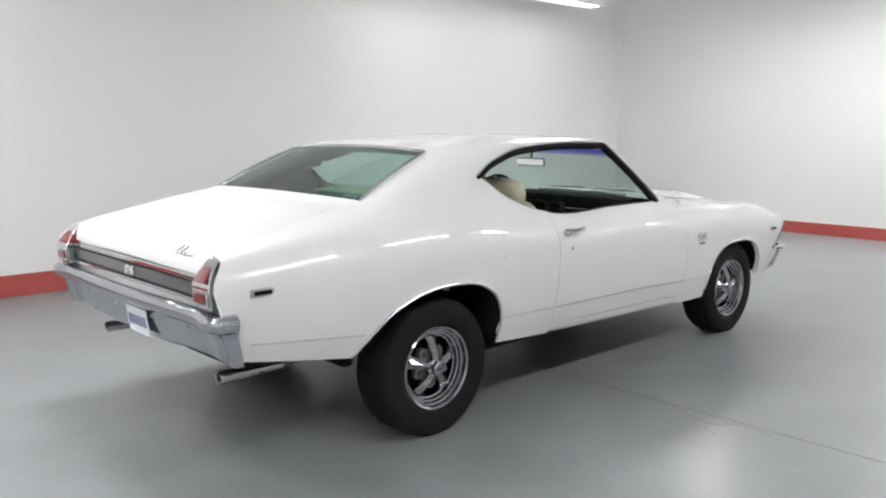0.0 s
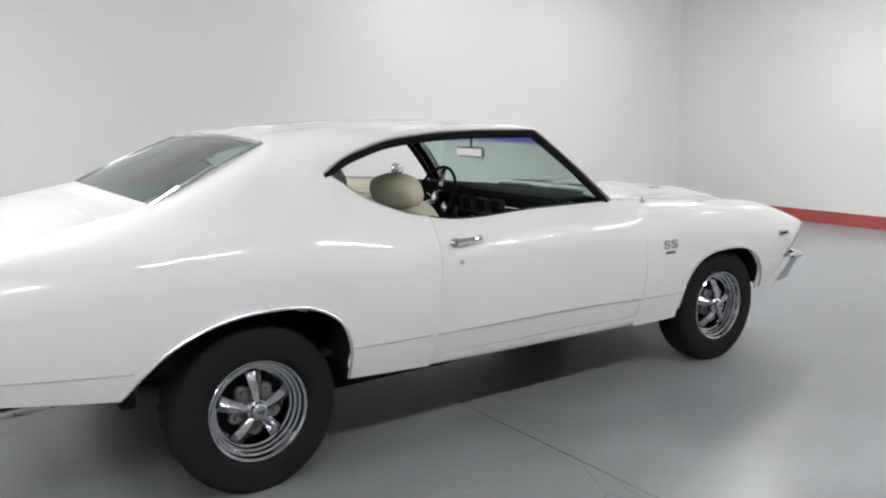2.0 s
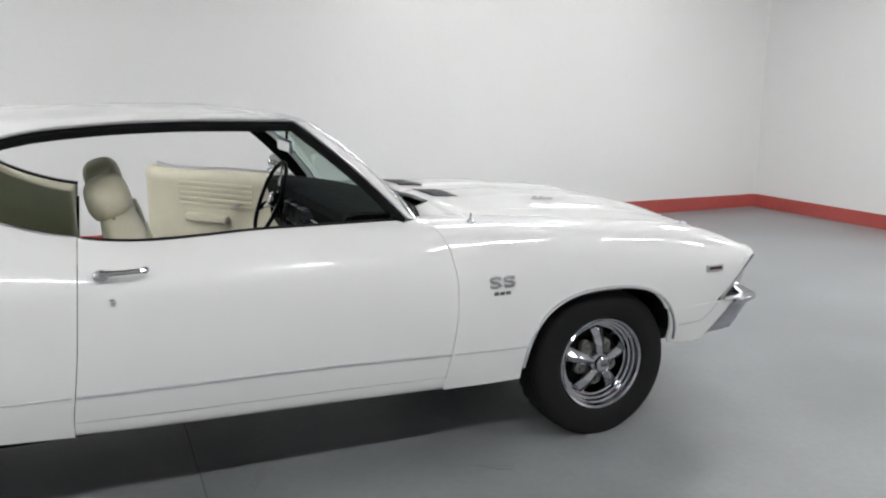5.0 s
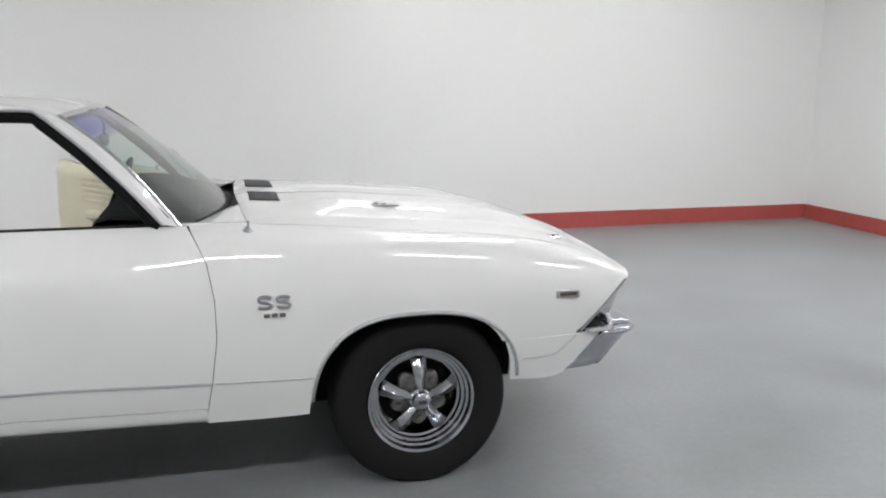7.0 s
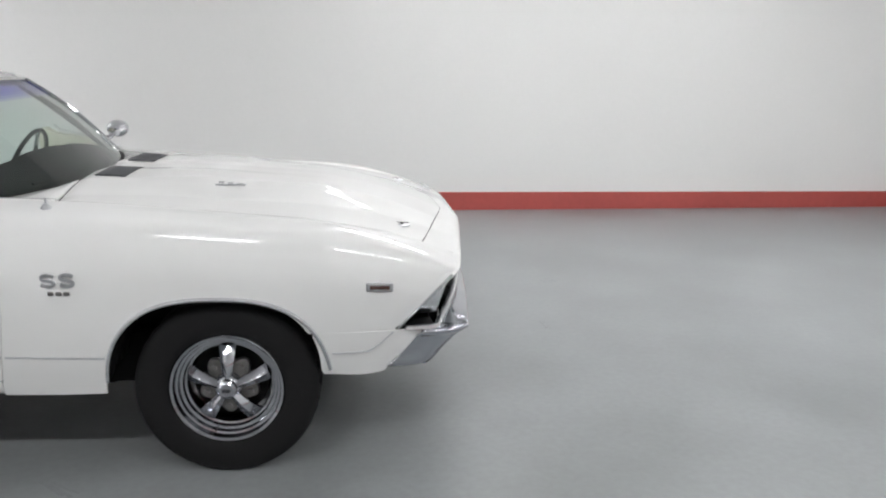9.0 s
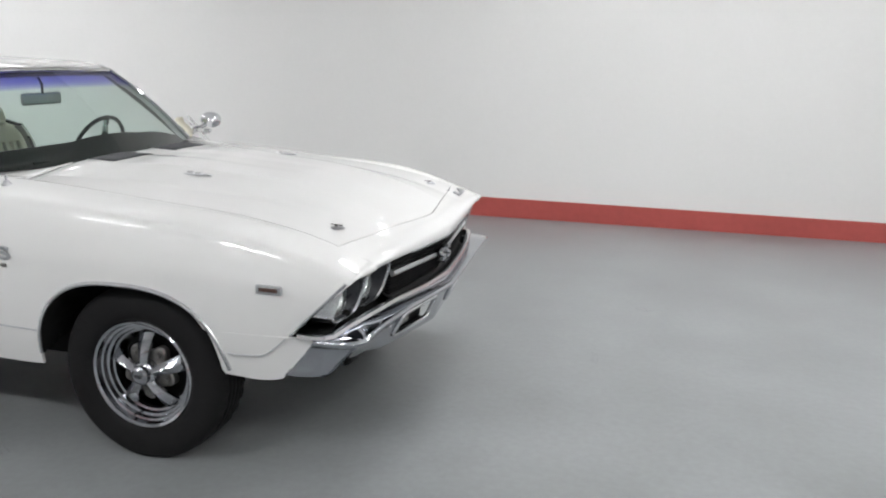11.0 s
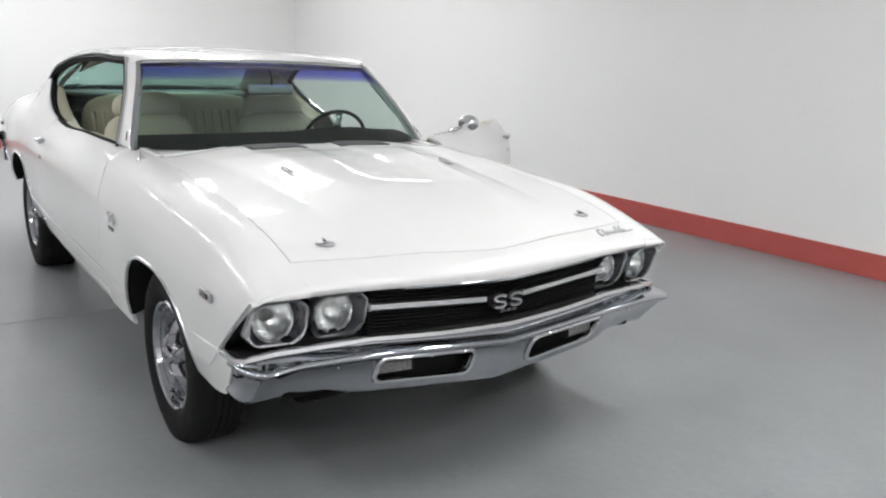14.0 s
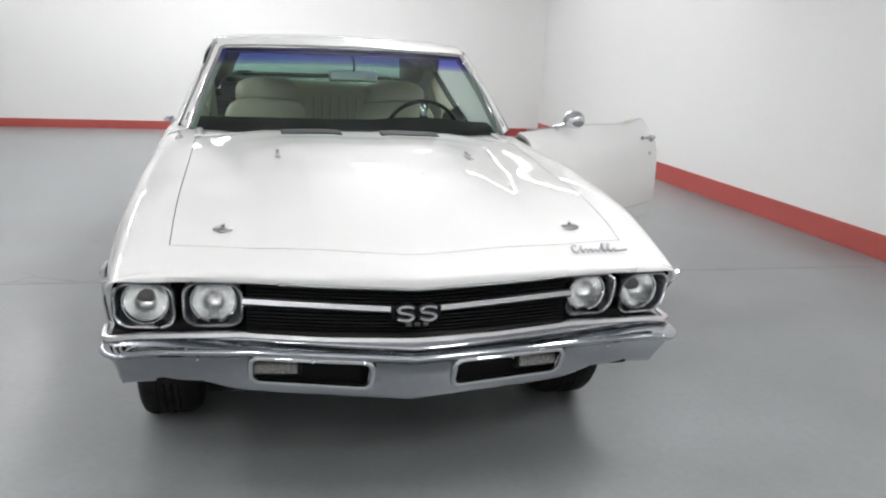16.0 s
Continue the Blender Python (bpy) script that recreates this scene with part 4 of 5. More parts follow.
def wheel_parts(radius, width):
    """Meshes of one wheel, outer face towards +y; the hub face lies at y = 0."""
    out = {}
    yo, yi = .012, .012 - width
    ym = (yo + yi) / 2
    R, r = radius, .203
    half = [(r - .006, yo - .035), (r + .004, yo - .014), (r + .02, yo - .004), (r + .045, yo), (R - .05, yo - .001), (R - .028, yo - .006), (R - .012, yo - .015), (R - .004, yo - .028)]
    prof = half + [(R - .001, yo - .05)]
    ribs = np.linspace(yo - .05, yi + .05, 6)
    for a, b in zip(ribs, ribs[1:]):
        prof += [(R, a - .003), (R, b + .009), (R - .008, b + .008), (R - .008, b + .001)]
    prof += [(R - .001, yi + .05), (R - .022, yi + .014), (R - .05, yi + .002), (r + .02, yi + .004), (r - .006, yi + .03)]
    bm = bmesh.new()
    lathe(bm, prof, 96)
    for v in bm.verts:
        # cross grooves through the two outer ribs of the tread
        rad = math.hypot(v.co.x, v.co.z)
        if rad > R - .0015 and abs(v.co.y - ym) > .16 * width and round(math.atan2(v.co.x, v.co.z) * 96 / (2 * math.pi)) % 3 == 0:
            v.co.x *= (R - .007) / rad
            v.co.z *= (R - .007) / rad
        low = -v.co.z - (R - SAG)
        if low > -.03:
            v.co.y += (.006 if v.co.y > ym else -.006) * min(1, (low + .03) / .03)
        if low > 0:
            v.co.z = -(R - SAG)
    out["tyre"] = (bm, RUBBER, "worn black tyre with ribbed and notched tread")
    bm = bmesh.new()
    lathe(bm, [(r - .008, yo - .055), (r + .001, yo - .03), (r + .003, yo - .016), (r - .003, yo - .010), (r - .012, yo - .016), (r - .018, yo - .034), (r - .026, yo - .036), (r - .030, yo - .05),
               (r - .040, yo - .052), (r - .044, yo - .066), (r - .052, yo - .068), (r - .054, yo - .13), (r - .045, yi + .03), (r - .006, yi + .02)], 72)
    out["rim"] = (bm, WHEEL_CHROME, "deep stepped bright rim")
    for k in range(5):
        bm = bmesh.new()
        m = Matrix.Rotation(2 * math.pi * k / 5, 4, "Y")
        rows = []
        for t in np.linspace(0, 1, 7):
            rad = .036 + (.150 - .036) * t
            w = .017 + .016 * t ** 1.2
            y = -.012 - .040 * t + .012 * math.sin(math.pi * t)
            prof = [(-w, -.020), (-w * .96, -.006), (-w * .5, .004), (0, .012), (w * .5, .004), (w * .96, -.006), (w, -.020)]
            rows.append([m @ Vector((u, y + h, rad)) for u, h in prof])
        grid(bm, rows)
        grid(bm, [[rows[i][-1], rows[i][0]] for i in range(7)])
        bmesh.ops.recalc_face_normals(bm, faces=bm.faces)
        out["spoke/%d" % k] = (bm, WHEEL_CHROME, "polished spoke")
    bm = bmesh.new()
    lathe(bm, [(0, .016), (.024, .015), (.033, .008), (.036, -.006), (.044, -.012), (.050, -.024), (.050, -.06)], 36)
    out["hub_cap"] = (bm, WHEEL_CHROME, "polished centre cap")
    bm = bmesh.new()
    box(bm, (0, .0165, 0), (.030, .003, .012))
    out["cap_mark"] = (bm, TAIL_PANEL, "")
    for k in range(5):
        bm = bmesh.new()
        a = 2 * math.pi * (k + .5) / 5
        lathe_c = (.082 * math.sin(a), -.055, .082 * math.cos(a))
        tube(bm, [lathe_c, (lathe_c[0], -.030, lathe_c[2])], .011, 6)
        out["lug_nut/%d" % k] = (bm, STEEL, "")
    bm = bmesh.new()
    rows = []
    for h, grow in ((-.076, 0), (-.052, 0), (-.046, -.006)):
        rows.append([((.092 - .018 * math.cos(5 * a) + grow) * math.sin(a), h, (.092 - .018 * math.cos(5 * a) + grow) * math.cos(a)) for a in np.linspace(0, 2 * math.pi, 60, endpoint=False)])
    rows.append([(.045 * math.sin(a), -.044, .045 * math.cos(a)) for a in np.linspace(0, 2 * math.pi, 60, endpoint=False)])
    grid(bm, rows, close=True)
    bmesh.ops.recalc_face_normals(bm, faces=bm.faces)
    out["hub_plate"] = (bm, STEEL, "lobed grey hub plate")
    bm = bmesh.new()
    lathe(bm, [(0, -.10), (.135, -.10), (.14, -.11), (.14, -.14), (0, -.14)], 36)
    out["brake_drum"] = (bm, DARK, "dark brake behind the spokes")
    bm = bmesh.new()
    tube(bm, [(.05, -.035, -.168), (.05, -.012, -.164)], .004, 6)
    out["valve"] = (bm, BLACK, "")
    return out


def hang_wheels():
    for x, radius, width in ((1.43, .328, .225), (-1.417, .336, .25)):
        shared = {n: v for n, v in wheel_parts(radius, width).items()}
        first = {}
        for s in (-1, 1):
            turn = Matrix.Rotation(math.pi, 4, "Z") if s < 0 else Matrix.Identity(4)
            place = Matrix.Translation((x, s * (.862 if x > 0 else .868), radius - SAG + .001)) @ turn
            if not first:
                bm, mat, label = shared["tyre"]
                tyre_mesh = part("wheel", bm, mat, car, "black tyre on a five-spoke chrome wheel", smooth=35)
                first["wheel"] = tyre_mesh
                tyre_mesh.matrix_local = place
                for n, (bm, mat, label) in shared.items():
                    if n != "tyre":
                        first[n] = part(n.split("/")[0], bm, mat, tyre_mesh, label, smooth=35)
            else:
                w = new("wheel", first["wheel"].data)
                w.parent, w.matrix_local = car, place
                w["label"] = "black tyre on a five-spoke chrome wheel"
                for n, o in first.items():
                    if n != "wheel":
                        c = new(n.split("/")[0], o.data)
                        c.parent = w


hang_wheels()


def build_underbody():
    bm = bmesh.new()
    # floor pan between the wheels, sills, boot floor and nose
    box(bm, (-.2, 0, .39), (1.72, 1.70, .09))
    part("underbody", bm, DARK, car, "dark dirty underbody", smooth=0, bevel=.02)
    # boot floor, tunnel over the axle, engine bay, nose, frame rails and axle; the tank and crossmember boxes are added
    # to deepen the shade under the car
    for name, c, s in (("boot_floor", (-2.0, 0, .57), (.86, 1.55, .14)), ("rear_floor", (-1.42, 0, .62), (.9, 1.08, .22)), ("engine_bay", (1.42, 0, .60), (1.1, 1.12, .34)), ("nose_frame", (2.0, 0, .50), (.30, 1.5, .2)),
                       ("frame_rail", (-.1, -.52, .29), (2.1, .11, .13)), ("frame_rail", (-.1, .52, .29), (2.1, .11, .13)), ("gearbox", (-.2, 0, .30), (1.5, .35, .12)), ("fuel_tank", (-1.98, 0, .485), (.55, .8, .1)),
                       ("crossmember", (1.42, 0, .33), (.5, 1.0, .22)), ("crossmember", (1.86, 0, .38), (.24, 1.24, .18)), ("front_frame", (.91, 0, .36), (.52, 1.24, .22)), ("rear_splash", (-1.90, .64, .50), (.06, .28, .19)), ("rear_splash", (-1.90, -.64, .50), (.06, .28, .19)), ("rear_axle", (-1.425, 0, .32), (.12, 1.3, .11))):
        bm = bmesh.new()
        box(bm, c, s)
        part(name, bm, DARK, car, smooth=0, bevel=.02)
    for s in (-1, 1):
        for arch in (REAR_ARCH, FRONT_ARCH):
            bm = bmesh.new()
            rows = []
            lip = [trimmed(side_section(x, "fender" if x > 0 else ("sail" if x < -1.09 else "quarter")), max(z, B0(x)[1]))[0, 0] for x, z in arch]
            rows.append([(x, s * (w - .004), max(z, B0(x)[1]) + .001) for (x, z), w in zip(arch, lip)])
            for w in (.80, .56):
                rows.append([(x, s * w, z + .03) for x, z in arch])
            grid(bm, rows)
            c = bm.verts.new((arch[:, 0].mean(), s * .56, .40))
            bm.verts.ensure_lookup_table()
            n = len(arch)
            inner = list(bm.verts)[2 * n:3 * n]
            for a, b in zip(inner, inner[1:]):
                bm.faces.new((a, b, c))
            bmesh.ops.recalc_face_normals(bm, faces=bm.faces)
            part("wheel_well", bm, DARK, car, "dark wheel well", thick=.004)
        # sill below the door
        bm = bmesh.new()
        rows = []
        for x in np.linspace(-.6975, .664, 26):
            w, z = B0(x)
            prof = [(w + .0165, z + .0535), (w + .011, z + .035), (w + .005, z + .014), (w - .006, z + .003), (w - .03, z), (w - .14, z + .01)]
            rows.append([(x, s * u, v) for u, v in prof])
        grid(bm, rows)
        bmesh.ops.recalc_face_normals(bm, faces=bm.faces)
        part("rocker_panel", bm, PAINT, car, "white rocker panel below the door", thick=.004)
        # exhaust pipe and tip
        bm = bmesh.new()
        y = s * .60
        lathe(bm, [(.021, .16), (.021, .0), (.025, -.002), (.027, .004), (.028, .13), (.024, .15), (.022, .30), (.020, .30)], 20, "x", (-2.43, y, .435))
        tip = part("exhaust_tip", bm, BRUSHED, car, "dulled metal exhaust tip")
        bm = bmesh.new()
        tube(bm, [(-2.25, y, .43), (-2.0, y - s * .02, .44), (-1.85, y - s * .05, .50), (-1.6, y - s * .05, .56)], .024, 8)
        part("exhaust_pipe", bm, STEEL, tip)


build_underbody()


# ------------------------------------------------------------------ front end
LOW = lambda y: float(np.interp(abs(y), (0, .25, .5, .66, .79, .87), (.566, .571, .584, .576, .566, .550)))   # lower grille moulding
FACE = lambda y: LIP(y) - .07
SHELF_EDGE = lambda y: LIP(y) - .014 - .07 * (abs(y) / .87) ** 3   # the moulding under the grille


def build_grille():
    bm = bmesh.new()
    rows = []
    for y in np.linspace(-.485, .485, 44):
        x = FACE(y) - (.0 if abs(y) < .5 else .015)
        rows.append([(x + .035, y, LIP_LOW(y) + .004), (x, y, LIP_LOW(y) - .006), (x - .01, y, LOW(y) + .01), (x + .03, y, LOW(y) - .012)])
    grid(bm, rows)
    bmesh.ops.recalc_face_normals(bm, faces=bm.faces)
    g = part("grille", bm, GRILLE, car, "black recessed grille", thick=.004)
    for k in range(13):
        bm = bmesh.new()
        t = (k + .6) / 13.2
        pts = [(FACE(y) + .008, y, LOW(y) + .01 + (LIP_LOW(y) - .012 - LOW(y)) * t) for y in np.linspace(-.485, .485, 30)]
        ribbon(bm, pts, [(1, 0, 0)] * 30, .0045, .012)
        part("fin", bm, GRILLE, g)
    for s in (-1, 1):
        bm = bmesh.new()
        pts = [(FACE(y) + .028, y, (.648 if abs(y) < .03 else .648 + .03 * (abs(y) / .49) ** 1.0)) for y in np.linspace(s * .07, s * .495, 16)]
        ribbon(bm, pts, [(1, 0, .3)] * 16, .024, .014)
        part("grille_bar", bm, BRUSHED, g, "bright grille bar")
    bm = bmesh.new()
    ys = np.linspace(-.868, .868, 61)
    path = [(SHELF_EDGE(y), y, LOW(y)) for y in ys]
    wrap = [(2.118, .880, .549), (2.08, .885, .549), (2.03, .888, .549)]
    path = [(x, -y, z) for x, y, z in wrap[::-1]] + path + wrap
    faces = [(.5, -1, .2)] * 3 + [(1, 0, .25)] * 61 + [(.5, 1, .2)] * 3
    ribbon(bm, path, faces, .020, .014)
    part("grille_moulding", bm, SATIN, g, "bright moulding under the grille")
    bm = bmesh.new()
    ys = np.linspace(-.40, .40, 41)
    ribbon(bm, [(LIP(y) - .003, y, LIP_LOW(y) + .004) for y in ys], [(1, 0, 0)] * 41, .008, .004)
    part("lip_moulding", bm, CHROME, g, "thin bright lip moulding")
    # badge
    emblem("grille_badge", .126, .054, Matrix.Translation((LIP(0) - .022, 0, .648)) @ Matrix.Rotation(radians(90), 4, "Z") @ Matrix.Rotation(radians(90), 4, "X"), BRUSHED, g, "silver emblem in the grille", depth=.012)
    bm = bmesh.new()
    box(bm, (LIP(0) - .03, 0, .648), (.012, .15, .04))
    part("badge_plate", bm, BLACK, g, bevel=.01)
    for k in (-1, 0, 1):
        bm = bmesh.new()
        box(bm, (LIP(0) - .012, .025 * k, .616), (.012, .018, .012))
        part("number_bar", bm, TAIL_PANEL, g, "small dark bar below the badge", bevel=.003)


def rounded(cy, cz, w, h, r, n=6, tall=1.0):
    """A rounded oblong; tall is the unit of its height, where that differs from the width's."""
    pts = []
    for qy, qz, a0 in ((1, 1, 0), (-1, 1, 90), (-1, -1, 180), (1, -1, 270)):
        for k in range(n + 1):
            a = radians(a0 + 90 * k / n)
            pts.append((cy + qy * (w / 2 - r) + r * math.cos(a), cz + qz * (h / 2 - r / tall) + r / tall * math.sin(a)))
    return pts


def build_headlight(y, x, z):
    """Round sealed-beam lamp in a bright, rounded square bezel."""
    s = 1 if y > 0 else -1
    slant = -.13 * s  # the bezel face turns slightly outwards
    P3 = lambda p, d, k=1.0: (x + d + slant * (p[0] - y) + k * (.020 + .34 * (p[1] - z)), p[0], p[1])
    bm = bmesh.new()
    rings = []
    for w, h, r, d in ((.172, .150, .045, -.045), (.172, .150, .045, .026), (.168, .146, .044, .031), (.160, .138, .042, .029), (.156, .134, .042, .022)):
        rings.append([P3(p, d) for p in rounded(y, z, w, h, r)])
    grid(bm, rings, close=True)
    bmesh.ops.recalc_face_normals(bm, faces=bm.faces)
    lamp = part("headlight", bm, SATIN, car, "round headlight in a bright square bezel", smooth=30)
    bm = bmesh.new()
    rings = [[P3(p, d, k) for p in rounded(y, z, w, h, r)] for w, h, r, d, k in ((.156, .134, .042, .023, 1), (.148, .130, .050, .006, .5), (.134, .128, .0635, -.012, 0))]
    grid(bm, rings, close=True)
    bmesh.ops.recalc_face_normals(bm, faces=bm.faces)
    part("bezel_bowl", bm, TAIL_PANEL, lamp, "dark inside of the bezel")
    bm = bmesh.new()
    lathe(bm, [(.061, .004), (.063, .010), (.066, .010), (.068, .0)], 32, "x", (x, y, z))
    part("retaining_ring", bm, CHROME, lamp)
    bm = bmesh.new()
    lathe(bm, [(.0, -.045), (.02, -.042), (.045, -.022), (.06, .0)], 32, "x", (x, y, z))
    part("reflector", bm, REFLECTOR, lamp, "silvered reflector bowl")
    bm = bmesh.new()
    rows = []
    prof = [(.061, .002), (.055, .010), (.04, .017), (.02, .021), (0, .022)]
    lathe(bm, prof, 32, "x", (x, y, z))
    g = part("lens", bm, HEADGLASS, lamp, "clear domed lens")
    g.visible_shadow = False
    for k in range(-4, 5):
        h = math.sqrt(max(.058 ** 2 - (.0125 * k) ** 2, 0)) * .92
        bm = bmesh.new()
        pts = [(x + .0225 - .021 * ((.0125 * k) ** 2 + v * v) / .061 ** 2, y + .0125 * k, z + v) for v in np.linspace(-h, h, 9)]
        tube(bm, pts, .0010, 5)
        f = part("flute", bm, HEADGLASS, lamp)
        f.visible_shadow = False


build_grille()
for s in (-1, 1):
    build_headlight(s * .768, 2.117, .655)
    build_headlight(s * .578, 2.132, .657)
    # bright edge of the fender around the lamp recess
    bm = bmesh.new()
    pts = [(NOSE(z), s * (float(np.interp(z, (.54, .66, .752), (.888, .879, .862)))), z) for z in np.linspace(.548, .735, 14)]
    tube(bm, [Vector(p) + Vector((.002, 0, 0)) for p in pts], .005, 6)
    part("lamp_recess_trim", bm, CHROME, car, "bright edge of the lamp recess")
    # dark side wall of the lamp recess
    bm = bmesh.new()
    grid(bm, [[(NOSE(z) - .004, s * float(np.interp(z, (.54, .66, .72), (.878, .866, .846))), z), (min(NOSE(z) - .01, 2.08), s * .85, z), (2.06, s * .5, z)] for z in np.linspace(.545, .725, 8)])
    bmesh.ops.recalc_face_normals(bm, faces=bm.faces)
    part("lamp_recess", bm, BLACK, car, "black headlight recess", thick=.004)
    bm = bmesh.new()
    grid(bm, [[(1.995, s * .876, .541), (2.0, s * .80, .545)], [(SHELF_EDGE(.86) - .006, s * .868, .545), (2.1, s * .70, .56)]])
    part("recess_floor", bm, BLACK, car, thick=.006)
flourish("hood_script", .19, .06, Matrix.Translation((2.175, .60, .803)) @ Matrix.Rotation(radians(96), 4, "Z") @ Matrix.Rotation(radians(24), 4, "X"), BRUSHED, car, "silver slanted script mark on the nose")


def build_front_bumper():
    """Deep V-shaped chrome bumper, wrapping at its ends, with two lamp slots."""
    droop = lambda y: -.012 * float(np.interp(y, (-.88, 0, .47, .88), (0, 1, 1.5, .6)))  # the bumper hangs a little lower on the driver's side
    ridge = lambda y: droop(y) + float(np.interp(abs(y), (0, .47, .73, .80, .84), (.526, .552, .552, .545, .537)))
    bottom = lambda y: droop(y) + float(np.interp(abs(y), (0, .40, .47, .53, .61, .75, .86), (.360, .386, .392, .397, .418, .412, .398)))
    front = lambda y: 2.306 - .049 * (abs(y) / .8) ** 1.25
    ys = list(np.linspace(-.84, -.485, 12)) + list(np.linspace(-.465, -.135, 12)) + list(np.linspace(-.11, .11, 9)) + list(np.linspace(.135, .465, 12)) + list(np.linspace(.485, .84, 12))
    slot = lambda y: .13 < abs(y) < .47

    def section(y):
        """Rows of depth behind the ridge, height, and slant towards the car."""
        r, b = ridge(y), bottom(y)
        up = float(np.interp(abs(y), (0, .5, .84), (.040, .034, .026)))
        rec = float(np.interp(abs(y), (0, .5, .84), (.065, .08, .12)))
        zt, zb = r - .026, b + .046
        back, rise = front(y) - SHELF_EDGE(y) + .008, LOW(y) - .010 - r
        rows = [(back, r + rise), (back * .97, r + .012 + .15 * rise), (back * .5, r + .011), (.018, r + .010), (.005, r + .007), (0, r - .003), (.005, r - .012), (.018, zt), (.022, zb), (.020, b + .012), (.024, b + .002), (.042, b - .002), (.07, b + .01)]
        rows = np.vstack([through_points(rows[:8], 3), through_points(rows[8:], 2)])
        return [(d, z, rec * min(max((r - z) / (r - b), 0), 1)) for d, z in rows]

    bm = bmesh.new()
    rows = [[Vector((front(y) - d - k, y, z)) for d, z, k in section(y)] for y in ys]
    end = resample(through_points([(front(.84), .84), (2.225, .872), (2.18, .892), (2.092, .899)], 8), 12)
    base = section(-.84)
    for s in (-1, 1):
        add = []
        for i in range(1, 13):
            t = i / 12
            tx, ty = end[i] - end[i - 1]
            l = math.hypot(tx, ty)
            nx, ny = -ty / l, tx / l  # towards the inside of the curve
            add.append([Vector((end[i][0] + nx * d - k * (1 + .06 * t), s * (end[i][1] + ny * d - .02 * t * min(1, k / .08)), z + (droop(.84) - droop(-.84) if s > 0 else 0) - .012 * t * k / .12)) for d, z, k in base])
        rows = rows + add if s > 0 else add[::-1] + rows
    vs = [[bm.verts.new(p) for p in row] for row in rows]
    for i, (a, b) in enumerate(zip(vs, vs[1:])):
        mid = (rows[i][21].y + rows[i + 1][21].y) / 2
        for k in range(len(a) - 1):
            if slot(mid) and k == 21:
                continue
            bm.faces.new((a[k], a[k + 1], b[k + 1], b[k]))
    bmesh.ops.recalc_face_normals(bm, faces=bm.faces)
    bumper = part("front_bumper", bm, BUMPER, car, "V-shaped chrome front bumper with two slots", thick=.008, smooth=50)
    for s in (-1, 1):
        bm = bmesh.new()
        rows = []
        for y in np.linspace(s * .125, s * .475, 12):
            x = front(y)
            rows.append([(x - .026, y, ridge(y) - .024), (x - .09, y, ridge(y) - .03), (x - .105, y, bottom(y) + .042), (x - .07, y, bottom(y) + .045)])
        grid(bm, rows)
        bmesh.ops.recalc_face_normals(bm, faces=bm.faces)
        part("slot_lining", bm, BLACK, bumper, "black slot lining", thick=.003)
        bm = bmesh.new()

        def on_face(y, v):
            """A point of the slot's plane: v = 0 at its lower edge, 1 at its upper."""
            sec = section(y)
            (d0, z0, k0), (d1, z1, k1) = sec[22], sec[21]
            return Vector((front(y) - d0 - k0 + v * (d0 + k0 - d1 - k1) + .002, y, z0 + v * (z1 - z0)))

        tube(bm, [on_face(s * u, v) for u, v in rounded(.30, .5, .352, 1.06, .028, 5, tall=.085)], .0085, 8, closed=True)
        part("slot_rim", bm, CHROME, bumper)
        y = s * .402
        x = front(y) - .088
        zc = (ridge(y) - .026 + bottom(y) + .046) / 2
        turn = Matrix.Translation((x, y, zc)) @ Matrix.Rotation(radians(8 * s), 4, "Z")
        bm = bmesh.new()
        box(bm, (0, 0, 0), (.03, .146, .048), turn)
        lamp = part("parking_lamp", bm, BLACK, bumper, "rectangular parking lamp in the bumper slot", bevel=.006)
        bm = bmesh.new()
        box(bm, (.014, 0, 0), (.012, .126, .034), turn)
        lamp["label"] = "rectangular parking lamp in the bumper slot"
        part("parking_lamp_lens", bm, LENS, bumper, "clear ribbed parking lamp lens", bevel=.004)
        for yy, zz in ((.30, .0), (.62, .0), (.06, .0)):
            bm = bmesh.new()
            for v in bmesh.ops.create_uvsphere(bm, u_segments=10, v_segments=6, radius=.006)["verts"]:
                v.co += Vector((front(yy) - .020 - (.03 if yy < .1 else 0), s * yy, ridge(s * yy) - .026 - (.03 if yy < .1 else 0)))
            part("bumper_bolt", bm, CHROME, bumper)


build_front_bumper()


# ------------------------------------------------------------------ rear end
TILT = Matrix.Translation((-2.604, 0, .69)) @ Matrix.Rotation(radians(-8), 4, "Y") @ Matrix.Translation((2.604, 0, -.69))


